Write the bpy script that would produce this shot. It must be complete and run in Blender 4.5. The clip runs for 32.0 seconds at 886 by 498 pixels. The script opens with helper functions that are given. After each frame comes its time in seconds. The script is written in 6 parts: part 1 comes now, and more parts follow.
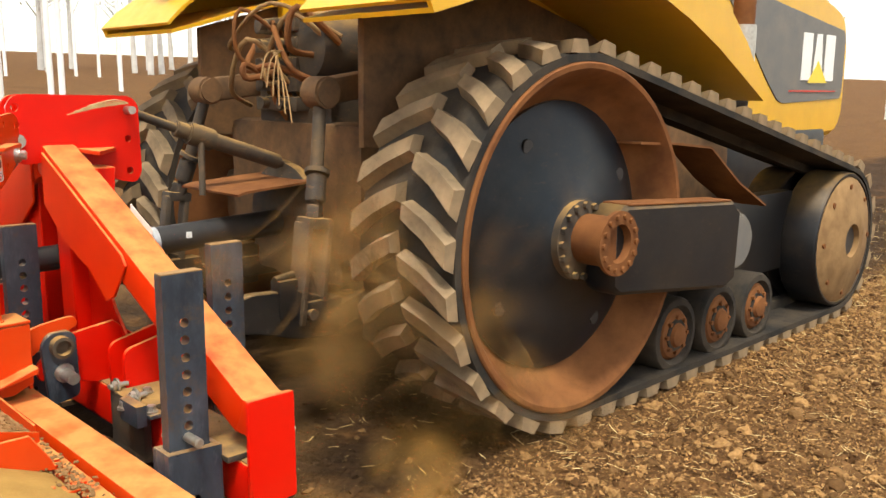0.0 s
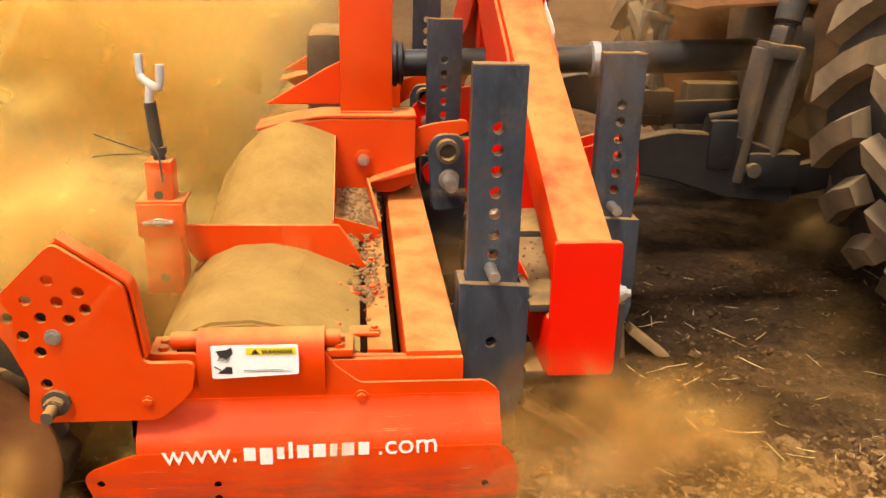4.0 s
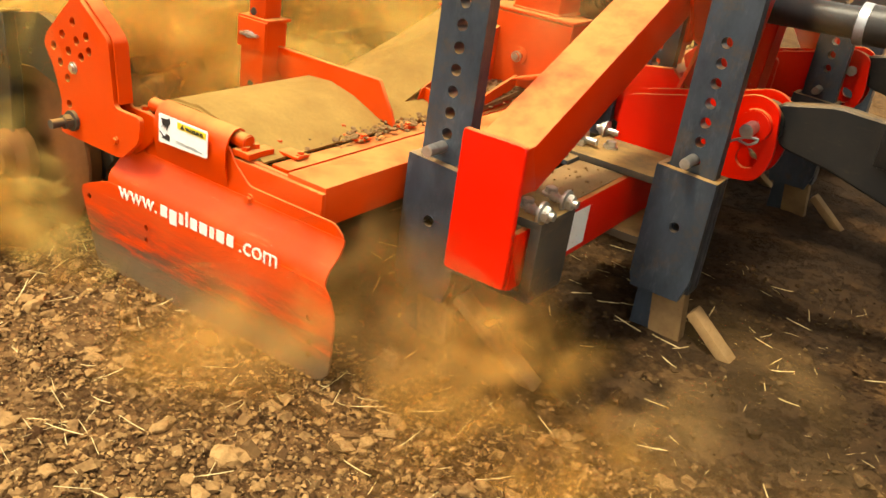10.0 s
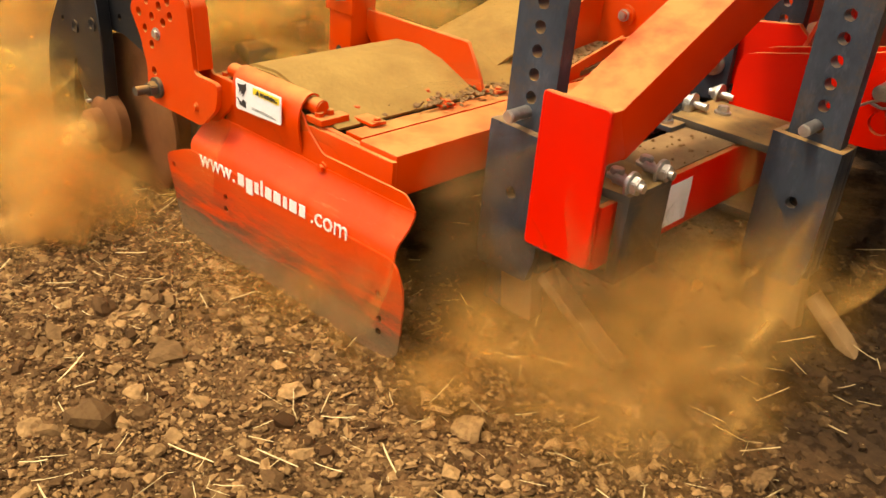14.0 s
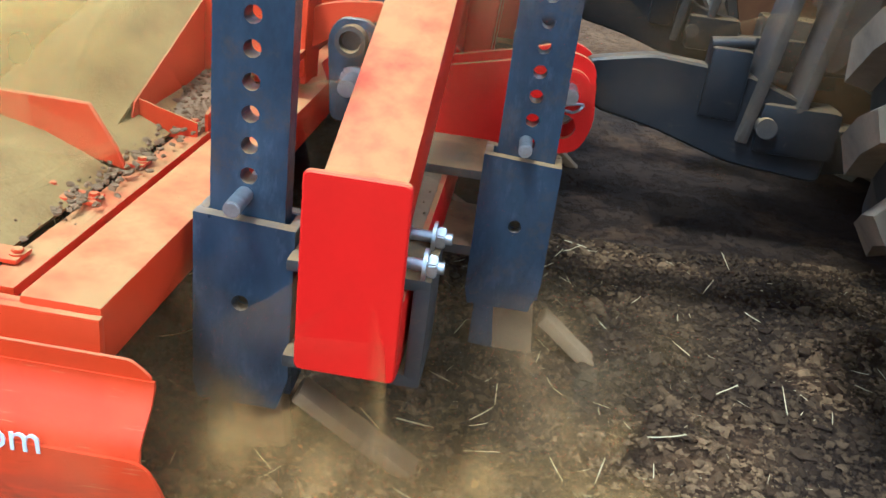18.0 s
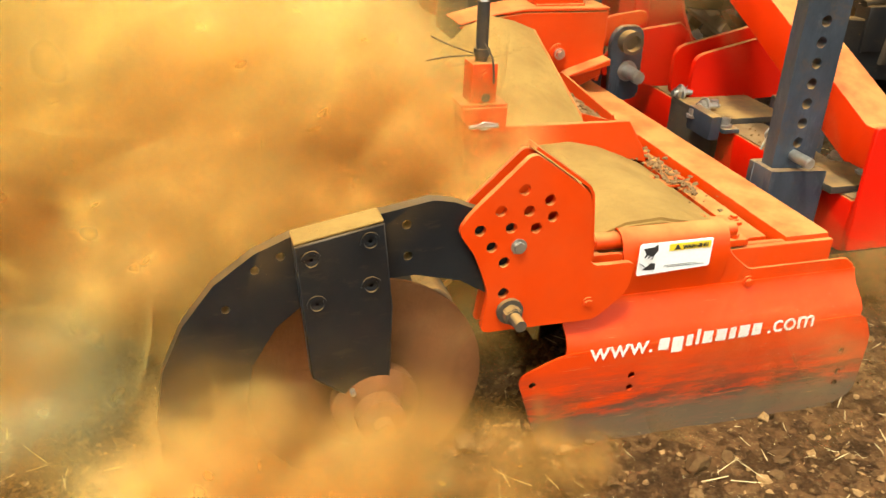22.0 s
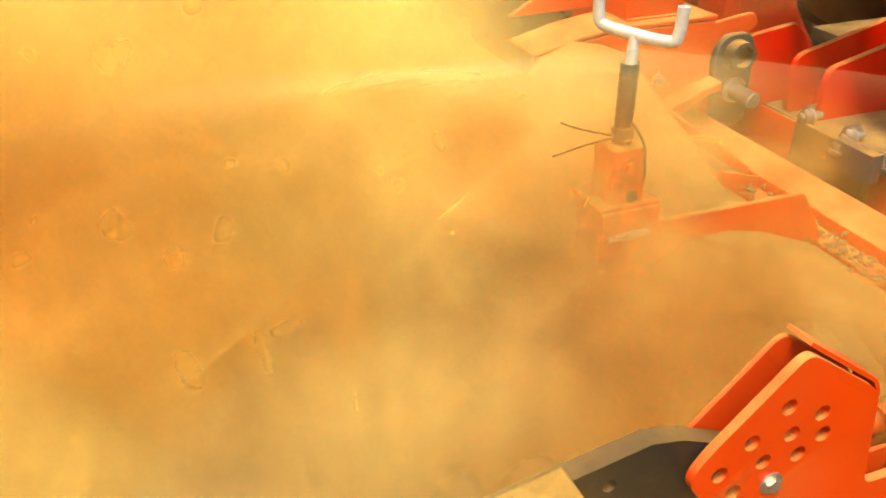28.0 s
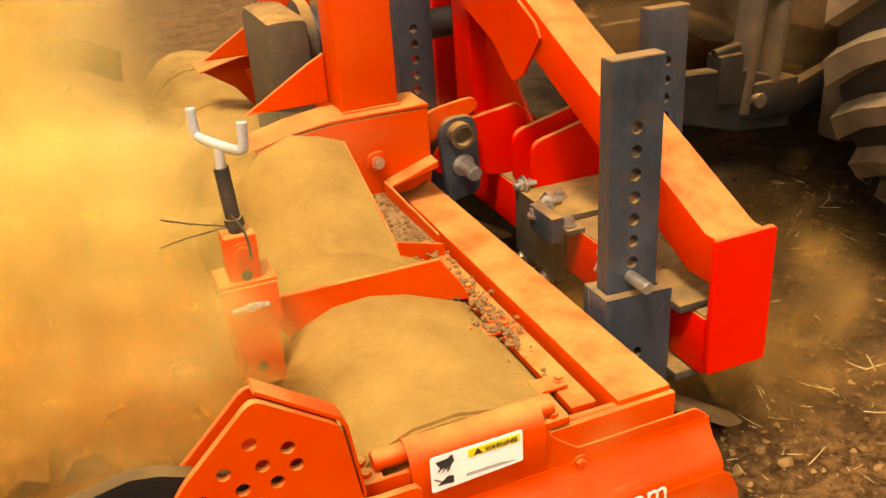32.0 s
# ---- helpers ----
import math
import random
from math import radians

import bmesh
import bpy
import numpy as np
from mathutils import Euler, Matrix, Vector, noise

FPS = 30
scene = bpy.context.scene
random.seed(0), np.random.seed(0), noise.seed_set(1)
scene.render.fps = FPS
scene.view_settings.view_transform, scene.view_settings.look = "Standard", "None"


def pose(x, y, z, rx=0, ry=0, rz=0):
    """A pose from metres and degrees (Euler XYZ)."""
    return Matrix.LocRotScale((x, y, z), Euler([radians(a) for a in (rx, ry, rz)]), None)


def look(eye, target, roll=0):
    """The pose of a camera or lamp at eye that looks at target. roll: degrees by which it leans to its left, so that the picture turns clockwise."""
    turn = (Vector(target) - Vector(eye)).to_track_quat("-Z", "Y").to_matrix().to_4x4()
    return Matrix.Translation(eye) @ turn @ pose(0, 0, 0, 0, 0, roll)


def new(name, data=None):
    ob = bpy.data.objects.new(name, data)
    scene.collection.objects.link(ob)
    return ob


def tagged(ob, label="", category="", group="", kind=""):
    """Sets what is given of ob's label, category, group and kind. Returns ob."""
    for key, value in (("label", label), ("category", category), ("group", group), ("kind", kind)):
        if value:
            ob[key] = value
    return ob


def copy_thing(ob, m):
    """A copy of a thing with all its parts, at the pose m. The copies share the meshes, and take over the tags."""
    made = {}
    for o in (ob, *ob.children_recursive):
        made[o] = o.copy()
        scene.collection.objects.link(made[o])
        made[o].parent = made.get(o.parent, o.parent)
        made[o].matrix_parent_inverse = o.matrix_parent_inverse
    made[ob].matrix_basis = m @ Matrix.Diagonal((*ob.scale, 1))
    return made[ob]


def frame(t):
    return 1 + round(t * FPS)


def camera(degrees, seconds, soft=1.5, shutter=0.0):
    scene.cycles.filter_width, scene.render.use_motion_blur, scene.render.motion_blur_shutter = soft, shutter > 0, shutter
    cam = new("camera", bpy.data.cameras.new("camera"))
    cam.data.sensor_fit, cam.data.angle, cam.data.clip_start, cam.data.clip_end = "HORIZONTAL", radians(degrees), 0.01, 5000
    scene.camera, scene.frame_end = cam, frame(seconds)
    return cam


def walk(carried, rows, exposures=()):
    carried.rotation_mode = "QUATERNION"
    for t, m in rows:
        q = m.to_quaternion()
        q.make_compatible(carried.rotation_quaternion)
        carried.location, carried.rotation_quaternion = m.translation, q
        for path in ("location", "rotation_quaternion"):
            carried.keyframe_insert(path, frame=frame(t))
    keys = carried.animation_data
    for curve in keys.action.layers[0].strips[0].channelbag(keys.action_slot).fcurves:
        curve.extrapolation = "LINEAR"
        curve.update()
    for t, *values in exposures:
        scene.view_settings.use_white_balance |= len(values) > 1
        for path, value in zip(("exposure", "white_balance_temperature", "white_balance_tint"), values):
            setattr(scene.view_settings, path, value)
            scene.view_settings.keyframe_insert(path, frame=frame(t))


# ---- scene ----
# ---- camera: seconds, eye, aim, roll, all as seen from the rig ----
LENS = 53.58
PATH = [
    (0, -0.732, -1.972, 1.628, 0.643, -0.565, 1.266, 0.54),
    (0.5, -0.569, -2.020, 1.595, 0.821, -0.596, 1.394, -0.41),
    (1, -0.469, -1.992, 1.568, 0.919, -0.563, 1.387, -0.65),
    (1.5, -0.395, -1.955, 1.561, 0.929, -0.484, 1.274, -1.46),
    (2, -0.361, -1.964, 1.473, 0.774, -0.379, 1.031, -2.82),
    (2.5, -0.221, -1.808, 1.426, 0.594, -0.065, 0.879, -1.38),
    (3, -0.118, -1.681, 1.375, 0.380, 0.174, 0.818, 2.60),
    (3.5, 0.028, -1.644, 1.354, 0.341, 0.212, 0.678, 2.31),
    (5.5, 0.653, -1.789, 1.406, 0.467, 0.090, 0.745, 3.69),
    (6, 0.901, -1.815, 1.374, 0.504, 0.007, 0.650, 3.29),
    (6.5, 1.080, -1.865, 1.341, 0.492, -0.107, 0.589, 1.79),
    (7, 1.269, -1.840, 1.282, 0.538, -0.160, 0.480, 1.87),
    (7.5, 1.414, -1.851, 1.299, 0.601, -0.233, 0.452, 2.68),
    (8, 1.518, -1.813, 1.302, 0.622, -0.252, 0.430, 3.39),
    (8.5, 1.585, -1.749, 1.273, 0.592, -0.255, 0.388, 4.12),
    (9, 1.643, -1.621, 1.262, 0.600, -0.210, 0.303, 3.43),
    (9.5, 1.659, -1.486, 1.235, 0.672, -0.047, 0.259, 5.22),
    (10, 1.669, -1.390, 1.250, 0.721, 0.162, 0.417, 8.59),
    (10.5, 1.688, -1.390, 1.298, 0.829, 0.264, 0.573, 9.55),
    (11, 1.703, -1.411, 1.338, 0.882, 0.296, 0.696, 9.71),
    (11.5, 1.673, -1.383, 1.367, 0.844, 0.354, 0.824, 10.24),
    (12, 1.742, -1.399, 1.392, 0.854, 0.323, 0.897, 9.79),
    (12.5, 1.760, -1.424, 1.383, 0.847, 0.269, 0.835, 9.06),
    (13, 1.746, -1.399, 1.345, 0.781, 0.212, 0.658, 7.32),
    (13.5, 1.733, -1.306, 1.236, 0.610, 0.134, 0.419, 4.15),
    (15.5, 1.531, -0.869, 1.154, 0.368, 0.387, 0.119, 9.59),
    (16, 1.482, -0.782, 1.105, 0.473, 0.566, 0.025, 11.25),
    (16.5, 1.359, -0.717, 1.113, 0.544, 0.756, 0.033, 9.41),
    (17, 1.262, -0.731, 1.115, 0.647, 0.880, 0.102, 9.09),
    (17.5, 1.166, -0.802, 1.132, 0.782, 0.915, 0.183, 9.23),
    (18, 0.955, -0.953, 1.146, 0.839, 0.859, 0.307, 7.55),
    (18.5, 0.527, -1.051, 1.166, 0.762, 0.789, 0.420, 9.25),
    (19, 0.229, -1.148, 1.199, 0.553, 0.695, 0.493, 7.43),
    (19.5, 0.002, -1.264, 1.286, 0.328, 0.568, 0.552, 6.56),
    (20, -0.256, -1.344, 1.370, 0.117, 0.478, 0.632, 6.95),
    (20.5, -0.561, -1.359, 1.401, -0.074, 0.432, 0.656, 8.09),
    (21, -0.800, -1.332, 1.356, -0.232, 0.423, 0.582, 7.81),
    (21.5, -0.997, -1.361, 1.349, -0.403, 0.328, 0.458, 4.95),
    (22, -1.125, -1.463, 1.359, -0.562, 0.234, 0.463, 2.99),
    (22.5, -1.265, -1.467, 1.375, -0.680, 0.237, 0.508, 2.28),
    (23, -1.385, -1.330, 1.387, -0.738, 0.360, 0.535, 3.08),
    (23.5, -1.433, -1.183, 1.407, -0.811, 0.492, 0.510, 0.41),
    (24, -1.407, -1.074, 1.373, -0.844, 0.607, 0.447, -3.46),
    (24.5, -1.409, -0.930, 1.354, -0.808, 0.711, 0.381, -3.48),
    (25, -1.372, -0.841, 1.365, -0.744, 0.767, 0.356, -2.90),
    (25.5, -1.301, -0.820, 1.346, -0.659, 0.821, 0.400, -4.19),
    (26, -1.232, -0.760, 1.391, -0.579, 0.876, 0.443, -2.96),
    (26.5, -1.200, -0.671, 1.403, -0.513, 0.934, 0.427, 0.04),
    (28.5, -1.128, -0.636, 1.399, -0.576, 1.001, 0.392, -2.51),
    (29, -1.081, -0.689, 1.360, -0.589, 0.942, 0.313, -6.27),
    (29.5, -1.051, -0.749, 1.421, -0.502, 0.827, 0.319, -5.28),
    (30, -0.929, -0.824, 1.456, -0.190, 0.707, 0.403, -3.42),
    (30.5, -0.817, -0.941, 1.484, -0.011, 0.595, 0.489, -5.41),
    (31, -0.698, -0.962, 1.502, 0.069, 0.633, 0.569, -5.94),
    (31.5, -0.599, -1.016, 1.557, 0.128, 0.604, 0.638, -5.84),
    (32, -0.558, -1.122, 1.544, 0.088, 0.556, 0.670, -3.89),
]
SLANT = 0.075 / 0.93  # the rig drifts away by this much for each metre ahead
SPEED = (0.93, 0.075)  # the rig's way over the field, metres a second


def onward(t):
    return Matrix.Translation((SPEED[0] * t, SPEED[1] * t, 0))


cam = camera(LENS, 32.0, soft=1.6)
walk(cam, [(r[0], onward(r[0]) @ look(r[1:4], r[4:7], r[7])) for r in PATH], exposures=[
    (0, 0.45, 6800, 8), (0.5, 0.05, 7200, 10), (1.0, -0.25, 7500, 11), (1.6, -0.2, 7500, 11), (2.2, 0.1, 6800, 12), (3.5, 0.4, 7400, 14), (6, 0.36, 8000, 7), (9, 0.42, 8300, 5), (10, 0.6, 7900, 3), (11, 0.42, 7600, 8), (12, 0.25, 6500, 9), (13, 0.35, 7300, 10),
    (15.5, 0.4, 8600, 12), (16.5, 0.45, 4900, 4), (17.1, 0.38, 3800, 0), (17.6, 0.38, 3800, 0), (18.1, 0.48, 4400, -2), (19.0, 0.35, 7600, 12), (20, 0.4, 7700, 12),
    (22, 0.58, 6900, 0), (24, 0.62, 7300, 0), (26, 0.3, 7700, 4), (29, 0.5, 8200, 4), (30, 0.28, 9600, 11), (31, 0.35, 10000, 14), (32, 0.35, 10000, 14)])

# ---- light: a hazy high sun over the camera's side of the rig, and the sky ----
world = bpy.data.worlds.new("sky")
scene.world = world
world.use_nodes = True
sky = world.node_tree.nodes.new("ShaderNodeTexSky")
sky.sky_type, sky.sun_disc = "NISHITA", False
SUN_UP, SUN_ROUND = 66, 222  # degrees: height, and compass turn from +y towards +x
sky.sun_elevation, sky.sun_rotation = radians(SUN_UP), radians(SUN_ROUND)
sky.air_density, sky.dust_density = 1.0, 2.0
glow = world.node_tree.nodes["Background"]
glow.inputs["Strength"].default_value = 0.10
world.node_tree.links.new(sky.outputs["Color"], glow.inputs["Color"])
haze = world.node_tree.nodes.new("ShaderNodeBackground")  # the even white of a dust-hazed sky
haze.inputs["Color"].default_value, haze.inputs["Strength"].default_value = (1.0, 0.95, 0.87, 1), 0.82
both_skies = world.node_tree.nodes.new("ShaderNodeAddShader")
world.node_tree.links.new(glow.outputs[0], both_skies.inputs[0])
world.node_tree.links.new(haze.outputs[0], both_skies.inputs[1])
world.node_tree.links.new(both_skies.outputs[0], world.node_tree.nodes["World Output"].inputs["Surface"])
sun_data = bpy.data.lights.new("sun", "SUN")
sun_data.energy, sun_data.angle, sun_data.color = 3.5, radians(12), (1.0, 0.93, 0.80)
sun_ob = new("sun", sun_data)
toward = Vector((math.sin(radians(SUN_ROUND)) * math.cos(radians(SUN_UP)), math.cos(radians(SUN_ROUND)) * math.cos(radians(SUN_UP)), math.sin(radians(SUN_UP))))
sun_ob.matrix_world = look(toward * 50, (0, 0, 0))


# ---- materials ----
class Nodes:
    """A short way to write a node material."""

    def __init__(self, name):
        self.mat = bpy.data.materials.new(name)
        self.mat.use_nodes = True
        self.tree = self.mat.node_tree
        self.bsdf = self.tree.nodes["Principled BSDF"]
        self.space = self.tree.nodes.new("ShaderNodeTexCoord").outputs["Object"]

    def node(self, kind, **values):
        n = self.tree.nodes.new(kind)
        for key, value in values.items():
            if key == "operation":
                n.operation = value
            else:
                n.inputs[key.replace("_", " ")].default_value = value
        return n

    def link(self, a, b):
        self.tree.links.new(a, b)
        return a

    def noise(self, scale, detail=4.0, rough=0.6, stretch=None):
        n = self.node("ShaderNodeTexNoise", Scale=scale, Detail=detail, Roughness=rough)
        where = self.space
        if stretch:
            m = self.node("ShaderNodeMapping")
            m.inputs["Scale"].default_value = stretch
            self.link(where, m.inputs["Vector"])
            where = m.outputs["Vector"]
        self.link(where, n.inputs["Vector"])
        return n.outputs["Fac"]

    def ramp(self, value, low, high):
        n = self.tree.nodes.new("ShaderNodeMapRange")
        n.inputs["From Min"].default_value, n.inputs["From Max"].default_value = low, high
        self.link(value, n.inputs["Value"])
        return n.outputs["Result"]

    def times(self, a, b, op="MULTIPLY"):
        n = self.node("ShaderNodeMath", operation=op)
        n.use_clamp = True
        for k, v in enumerate((a, b)):
            if isinstance(v, (int, float)):
                n.inputs[k].default_value = v
            else:
                self.link(v, n.inputs[k])
        return n.outputs[0]

    def mix(self, fac, a, b):
        n = self.tree.nodes.new("ShaderNodeMix")
        n.data_type = "RGBA"
        if isinstance(fac, (int, float)):
            n.inputs[0].default_value = fac
        else:
            self.link(fac, n.inputs[0])
        for k, v in ((6, a), (7, b)):
            if isinstance(v, tuple):
                n.inputs[k].default_value = (*v, 1)
            else:
                self.link(v, n.inputs[k])
        return n.outputs[2]

    def upward(self, low=0.35, high=0.9):
        g = self.tree.nodes.new("ShaderNodeNewGeometry")
        s = self.tree.nodes.new("ShaderNodeSeparateXYZ")
        self.link(g.outputs["Normal"], s.inputs[0])
        return self.ramp(s.outputs["Z"], low, high)

    def bump(self, value, strength, distance):
        n = self.node("ShaderNodeBump", Strength=strength, Distance=distance)
        self.link(value, n.inputs["Height"])
        self.link(n.outputs["Normal"], self.bsdf.inputs["Normal"])

    def finish(self, colour, rough, metal=0.0):
        for name, v in (("Base Color", colour), ("Roughness", rough), ("Metallic", metal)):
            s = self.bsdf.inputs[name]
            if isinstance(v, tuple):
                s.default_value = (*v, 1)
            elif isinstance(v, (int, float)):
                s.default_value = v
            else:
                self.link(v, s)
        return self.mat


DUST = (0.43, 0.25, 0.075)


def painted(name, colour, dark, dust=0.7, rough=0.38, wear=None, thin=0.12):
    """Paint with faint mottling, a film of field dust that lies thickest on what faces up, and scuffs."""
    n = Nodes(name)
    base = n.mix(n.ramp(n.noise(6, 5), 0.35, 0.7), colour, dark)
    if wear:
        base = n.mix(n.times(n.ramp(n.noise(14, 8, 0.7, (1, 1, 3)), 0.58, 0.68), 0.8), base, wear)
    lying = n.times(n.times(n.upward(), n.ramp(n.noise(9, 6), 0.2, 0.6)), dust)
    film = n.times(n.ramp(n.noise(3.5, 6, 0.65), 0.42, 0.75), thin)
    both = n.times(lying, film, "ADD")
    col = n.mix(both, base, DUST)
    n.bump(n.noise(160, 3), 0.08, 0.002)
    return n.finish(col, n.times(n.times(both, 0.6), rough, "ADD"))


def plain(name, a, b, scale=8, rough=0.7, metal=0.0, relief=0.2, grain=120, detail=6, lo=0.35, hi=0.68, depth=0.004):
    n = Nodes(name)
    col = n.mix(n.ramp(n.noise(scale, detail, 0.65), lo, hi), a, b)
    col = n.mix(n.times(n.ramp(n.noise(grain, 3), 0.4, 0.75), 0.25), col, tuple(c * 0.6 for c in a))
    n.bump(n.noise(grain, 4), relief, depth)
    if rough > 0.8:
        n.bsdf.inputs["Specular IOR Level"].default_value = 0.15
    return n.finish(col, rough, metal)


ORANGE = painted("orange_paint", (0.62, 0.044, 0.002), (0.55, 0.038, 0.002), 0.85, thin=0.10)
BRACE = painted("orange_red_paint", (0.64, 0.028, 0.002), (0.58, 0.024, 0.002), 0.85, thin=0.03)
RED = painted("red_paint", (0.66, 0.007, 0.0015), (0.60, 0.006, 0.0015), 0.8, thin=0.02)
scuff = Nodes("scraped_orange_paint")
down = scuff.tree.nodes.new("ShaderNodeSeparateXYZ")
scuff.link(scuff.space, down.inputs[0])
base = scuff.mix(scuff.ramp(scuff.noise(6, 5), 0.35, 0.7), (0.62, 0.044, 0.002), (0.55, 0.038, 0.002))
low = scuff.ramp(down.outputs["Z"], 0.25, 0.10)
marks = scuff.ramp(scuff.noise(8, 9, 0.78, (0.7, 1, 4.5)), 0.60, 0.44)
base = scuff.mix(scuff.times(scuff.times(low, marks), 0.95), base, (0.065, 0.042, 0.025))
base = scuff.mix(scuff.times(scuff.ramp(scuff.times(down.outputs["Z"], scuff.times(scuff.noise(12, 6, 0.7, (0.6, 1, 2.0)), 0.12), "ADD"), 0.175, 0.125), 0.92), base, (0.125, 0.092, 0.055))  # bare scraped lower edge
base = scuff.mix(scuff.times(scuff.ramp(scuff.noise(26, 6, 0.7, (0.25, 1, 6.0)), 0.63, 0.68), 0.5), base, (0.62, 0.26, 0.10))
base = scuff.mix(scuff.times(scuff.ramp(scuff.noise(4, 6), 0.45, 0.75), 0.18), base, DUST)
scuff.bump(scuff.noise(140, 3), 0.1, 0.002)
SCRAPED = scuff.finish(base, 0.45)
YELLOW = painted("yellow_paint", (0.66, 0.37, 0.012), (0.60, 0.33, 0.012), 0.35, rough=0.3)
bar = Nodes("dark_rolled_steel")  # blue mill scale, pale rubbed patches, brown dust and rust in blotches
scale = bar.mix(bar.ramp(bar.noise(5, 7, 0.7, (1.6, 1.6, 0.7)), 0.32, 0.68), (0.010, 0.016, 0.026), (0.044, 0.058, 0.078))
scale = bar.mix(bar.times(bar.ramp(bar.noise(22, 8, 0.75, (1, 1, 0.35)), 0.54, 0.66), 0.55), scale, (0.09, 0.10, 0.115))
scale = bar.mix(bar.times(bar.ramp(bar.noise(9, 8, 0.75), 0.53, 0.66), 0.65), scale, (0.075, 0.045, 0.022))
settled = bar.times(bar.times(bar.upward(), bar.ramp(bar.noise(9, 6), 0.2, 0.6)), 0.75)
scale = bar.mix(settled, scale, DUST)
bar.bump(bar.noise(90, 5, 0.7), 0.15, 0.003)
STEEL = bar.finish(scale, bar.ramp(bar.noise(13, 6, 0.7), -0.1, 1.3))
BLACK = painted("black_paint", (0.006, 0.007, 0.009), (0.012, 0.013, 0.015), 0.35, rough=0.4, wear=(0.035, 0.027, 0.02), thin=0.04)
DISC = painted("black_wheel_paint", (0.006, 0.009, 0.013), (0.010, 0.014, 0.019), 0.2, rough=0.36, wear=(0.03, 0.022, 0.016), thin=0.04)
DIM = painted("dusty_dark_iron", (0.026, 0.022, 0.019), (0.05, 0.038, 0.028), 0.7, rough=0.7, wear=(0.11, 0.06, 0.03), thin=0.2)
for dark, gloss in ((DISC, 0.22), (BLACK, 0.3), (RED, 0.2), (BRACE, 0.22), (ORANGE, 0.22), (SCRAPED, 0.25)):
    dark.node_tree.nodes["Principled BSDF"].inputs["Specular IOR Level"].default_value = gloss
RUSTY = plain("rusty_dust_caked_iron", (0.215, 0.088, 0.03), (0.12, 0.046, 0.018), 5, 0.85, relief=0.35)
SOILED = plain("dust_caked_sheet", (0.35, 0.215, 0.062), (0.25, 0.145, 0.042), 7, 0.95, relief=0.7, grain=85, detail=9)
CASTING = plain("dusty_brown_castings_and_haze", (0.19, 0.105, 0.05), (0.075, 0.048, 0.03), 6, 0.9, relief=0.35)
TAN = plain("tan_dusty_iron", (0.30, 0.185, 0.085), (0.18, 0.105, 0.048), 7, 0.85, relief=0.3)
CAKE = plain("clods_of_dry_soil", (0.17, 0.095, 0.04), (0.26, 0.15, 0.065), 30, 0.95, relief=0.6)
RUBBER = plain("dusty_rubber", (0.022, 0.021, 0.020), (0.07, 0.054, 0.038), 4, 0.85, relief=0.3)
LUGRUBBER = plain("dust_coated_rubber_lugs", (0.29, 0.205, 0.12), (0.12, 0.09, 0.058), 3.5, 0.9, relief=0.35)
PLASTIC = plain("black_plastic_guard", (0.016, 0.018, 0.022), (0.04, 0.038, 0.036), 5, 0.45, relief=0.1)
ZINC = plain("zinc_plated_steel", (0.58, 0.56, 0.52), (0.42, 0.39, 0.34), 40, 0.35, metal=0.85, relief=0.1)
BRIGHT = plain("galvanised_rod", (0.62, 0.66, 0.70), (0.48, 0.50, 0.52), 30, 0.4, metal=0.5, relief=0.1)
WHITE = plain("white_label_film", (0.82, 0.82, 0.80), (0.70, 0.68, 0.62), 25, 0.4, relief=0.03, lo=0.5, hi=0.9)
SIGNYELLOW = plain("yellow_label_print", (0.85, 0.62, 0.03), (0.8, 0.56, 0.03), 20, 0.4, relief=0.02)
# Print, and the solid discs that stand for the dark inside holes.
INK_AND_HOLES = plain("black_print_and_hole_shade", (0.02, 0.02, 0.02), (0.035, 0.03, 0.03), 20, 0.5, relief=0.02)
LETTER = plain("worn_white_lettering", (0.78, 0.74, 0.68), (0.60, 0.42, 0.30), 35, 0.5, relief=0.03, lo=0.55, hi=0.8)
LAMPRED = plain("red_lens", (0.5, 0.03, 0.02), (0.4, 0.03, 0.02), 20, 0.2, relief=0.02)
GREY = plain("grey_panel", (0.12, 0.12, 0.115), (0.17, 0.155, 0.13), 5, 0.5)
POLE = plain("white_painted_post", (0.85, 0.85, 0.83), (0.78, 0.77, 0.73), 3, 0.6)
STRAW = plain("dry_straw", (0.66, 0.51, 0.25), (0.40, 0.29, 0.13), 15, 0.8, relief=0.2)
# Bark and leaves lightened: distance haze and glare are put into their colour.
BARK = plain("haze_paled_bark", (0.66, 0.65, 0.62), (0.48, 0.46, 0.43), 2, 0.9)
LEAF = plain("haze_paled_leaves", (0.70, 0.69, 0.65), (0.58, 0.57, 0.52), 1.5, 0.8)
PAPER = plain("white_paper_litter", (0.80, 0.80, 0.78), (0.7, 0.69, 0.66), 20, 0.7)
glass = Nodes("tinted_cab_glass")
GLASS = glass.finish((0.05, 0.08, 0.085), 0.06)

soil = Nodes("tilled_brown_soil")
patch = soil.ramp(soil.noise(0.9, 8, 0.7), 0.3, 0.7)
fine = soil.ramp(soil.noise(22, 8, 0.75), 0.35, 0.7)
brown = soil.mix(patch, (0.115, 0.054, 0.020), (0.21, 0.112, 0.044))
brown = soil.mix(soil.times(fine, 0.9), brown, (0.026, 0.012, 0.005))
brown = soil.mix(soil.times(soil.ramp(soil.noise(85, 4, 0.7), 0.56, 0.7), 0.6), brown, (0.27, 0.175, 0.075))
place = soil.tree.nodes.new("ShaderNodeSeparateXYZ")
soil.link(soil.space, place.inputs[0])
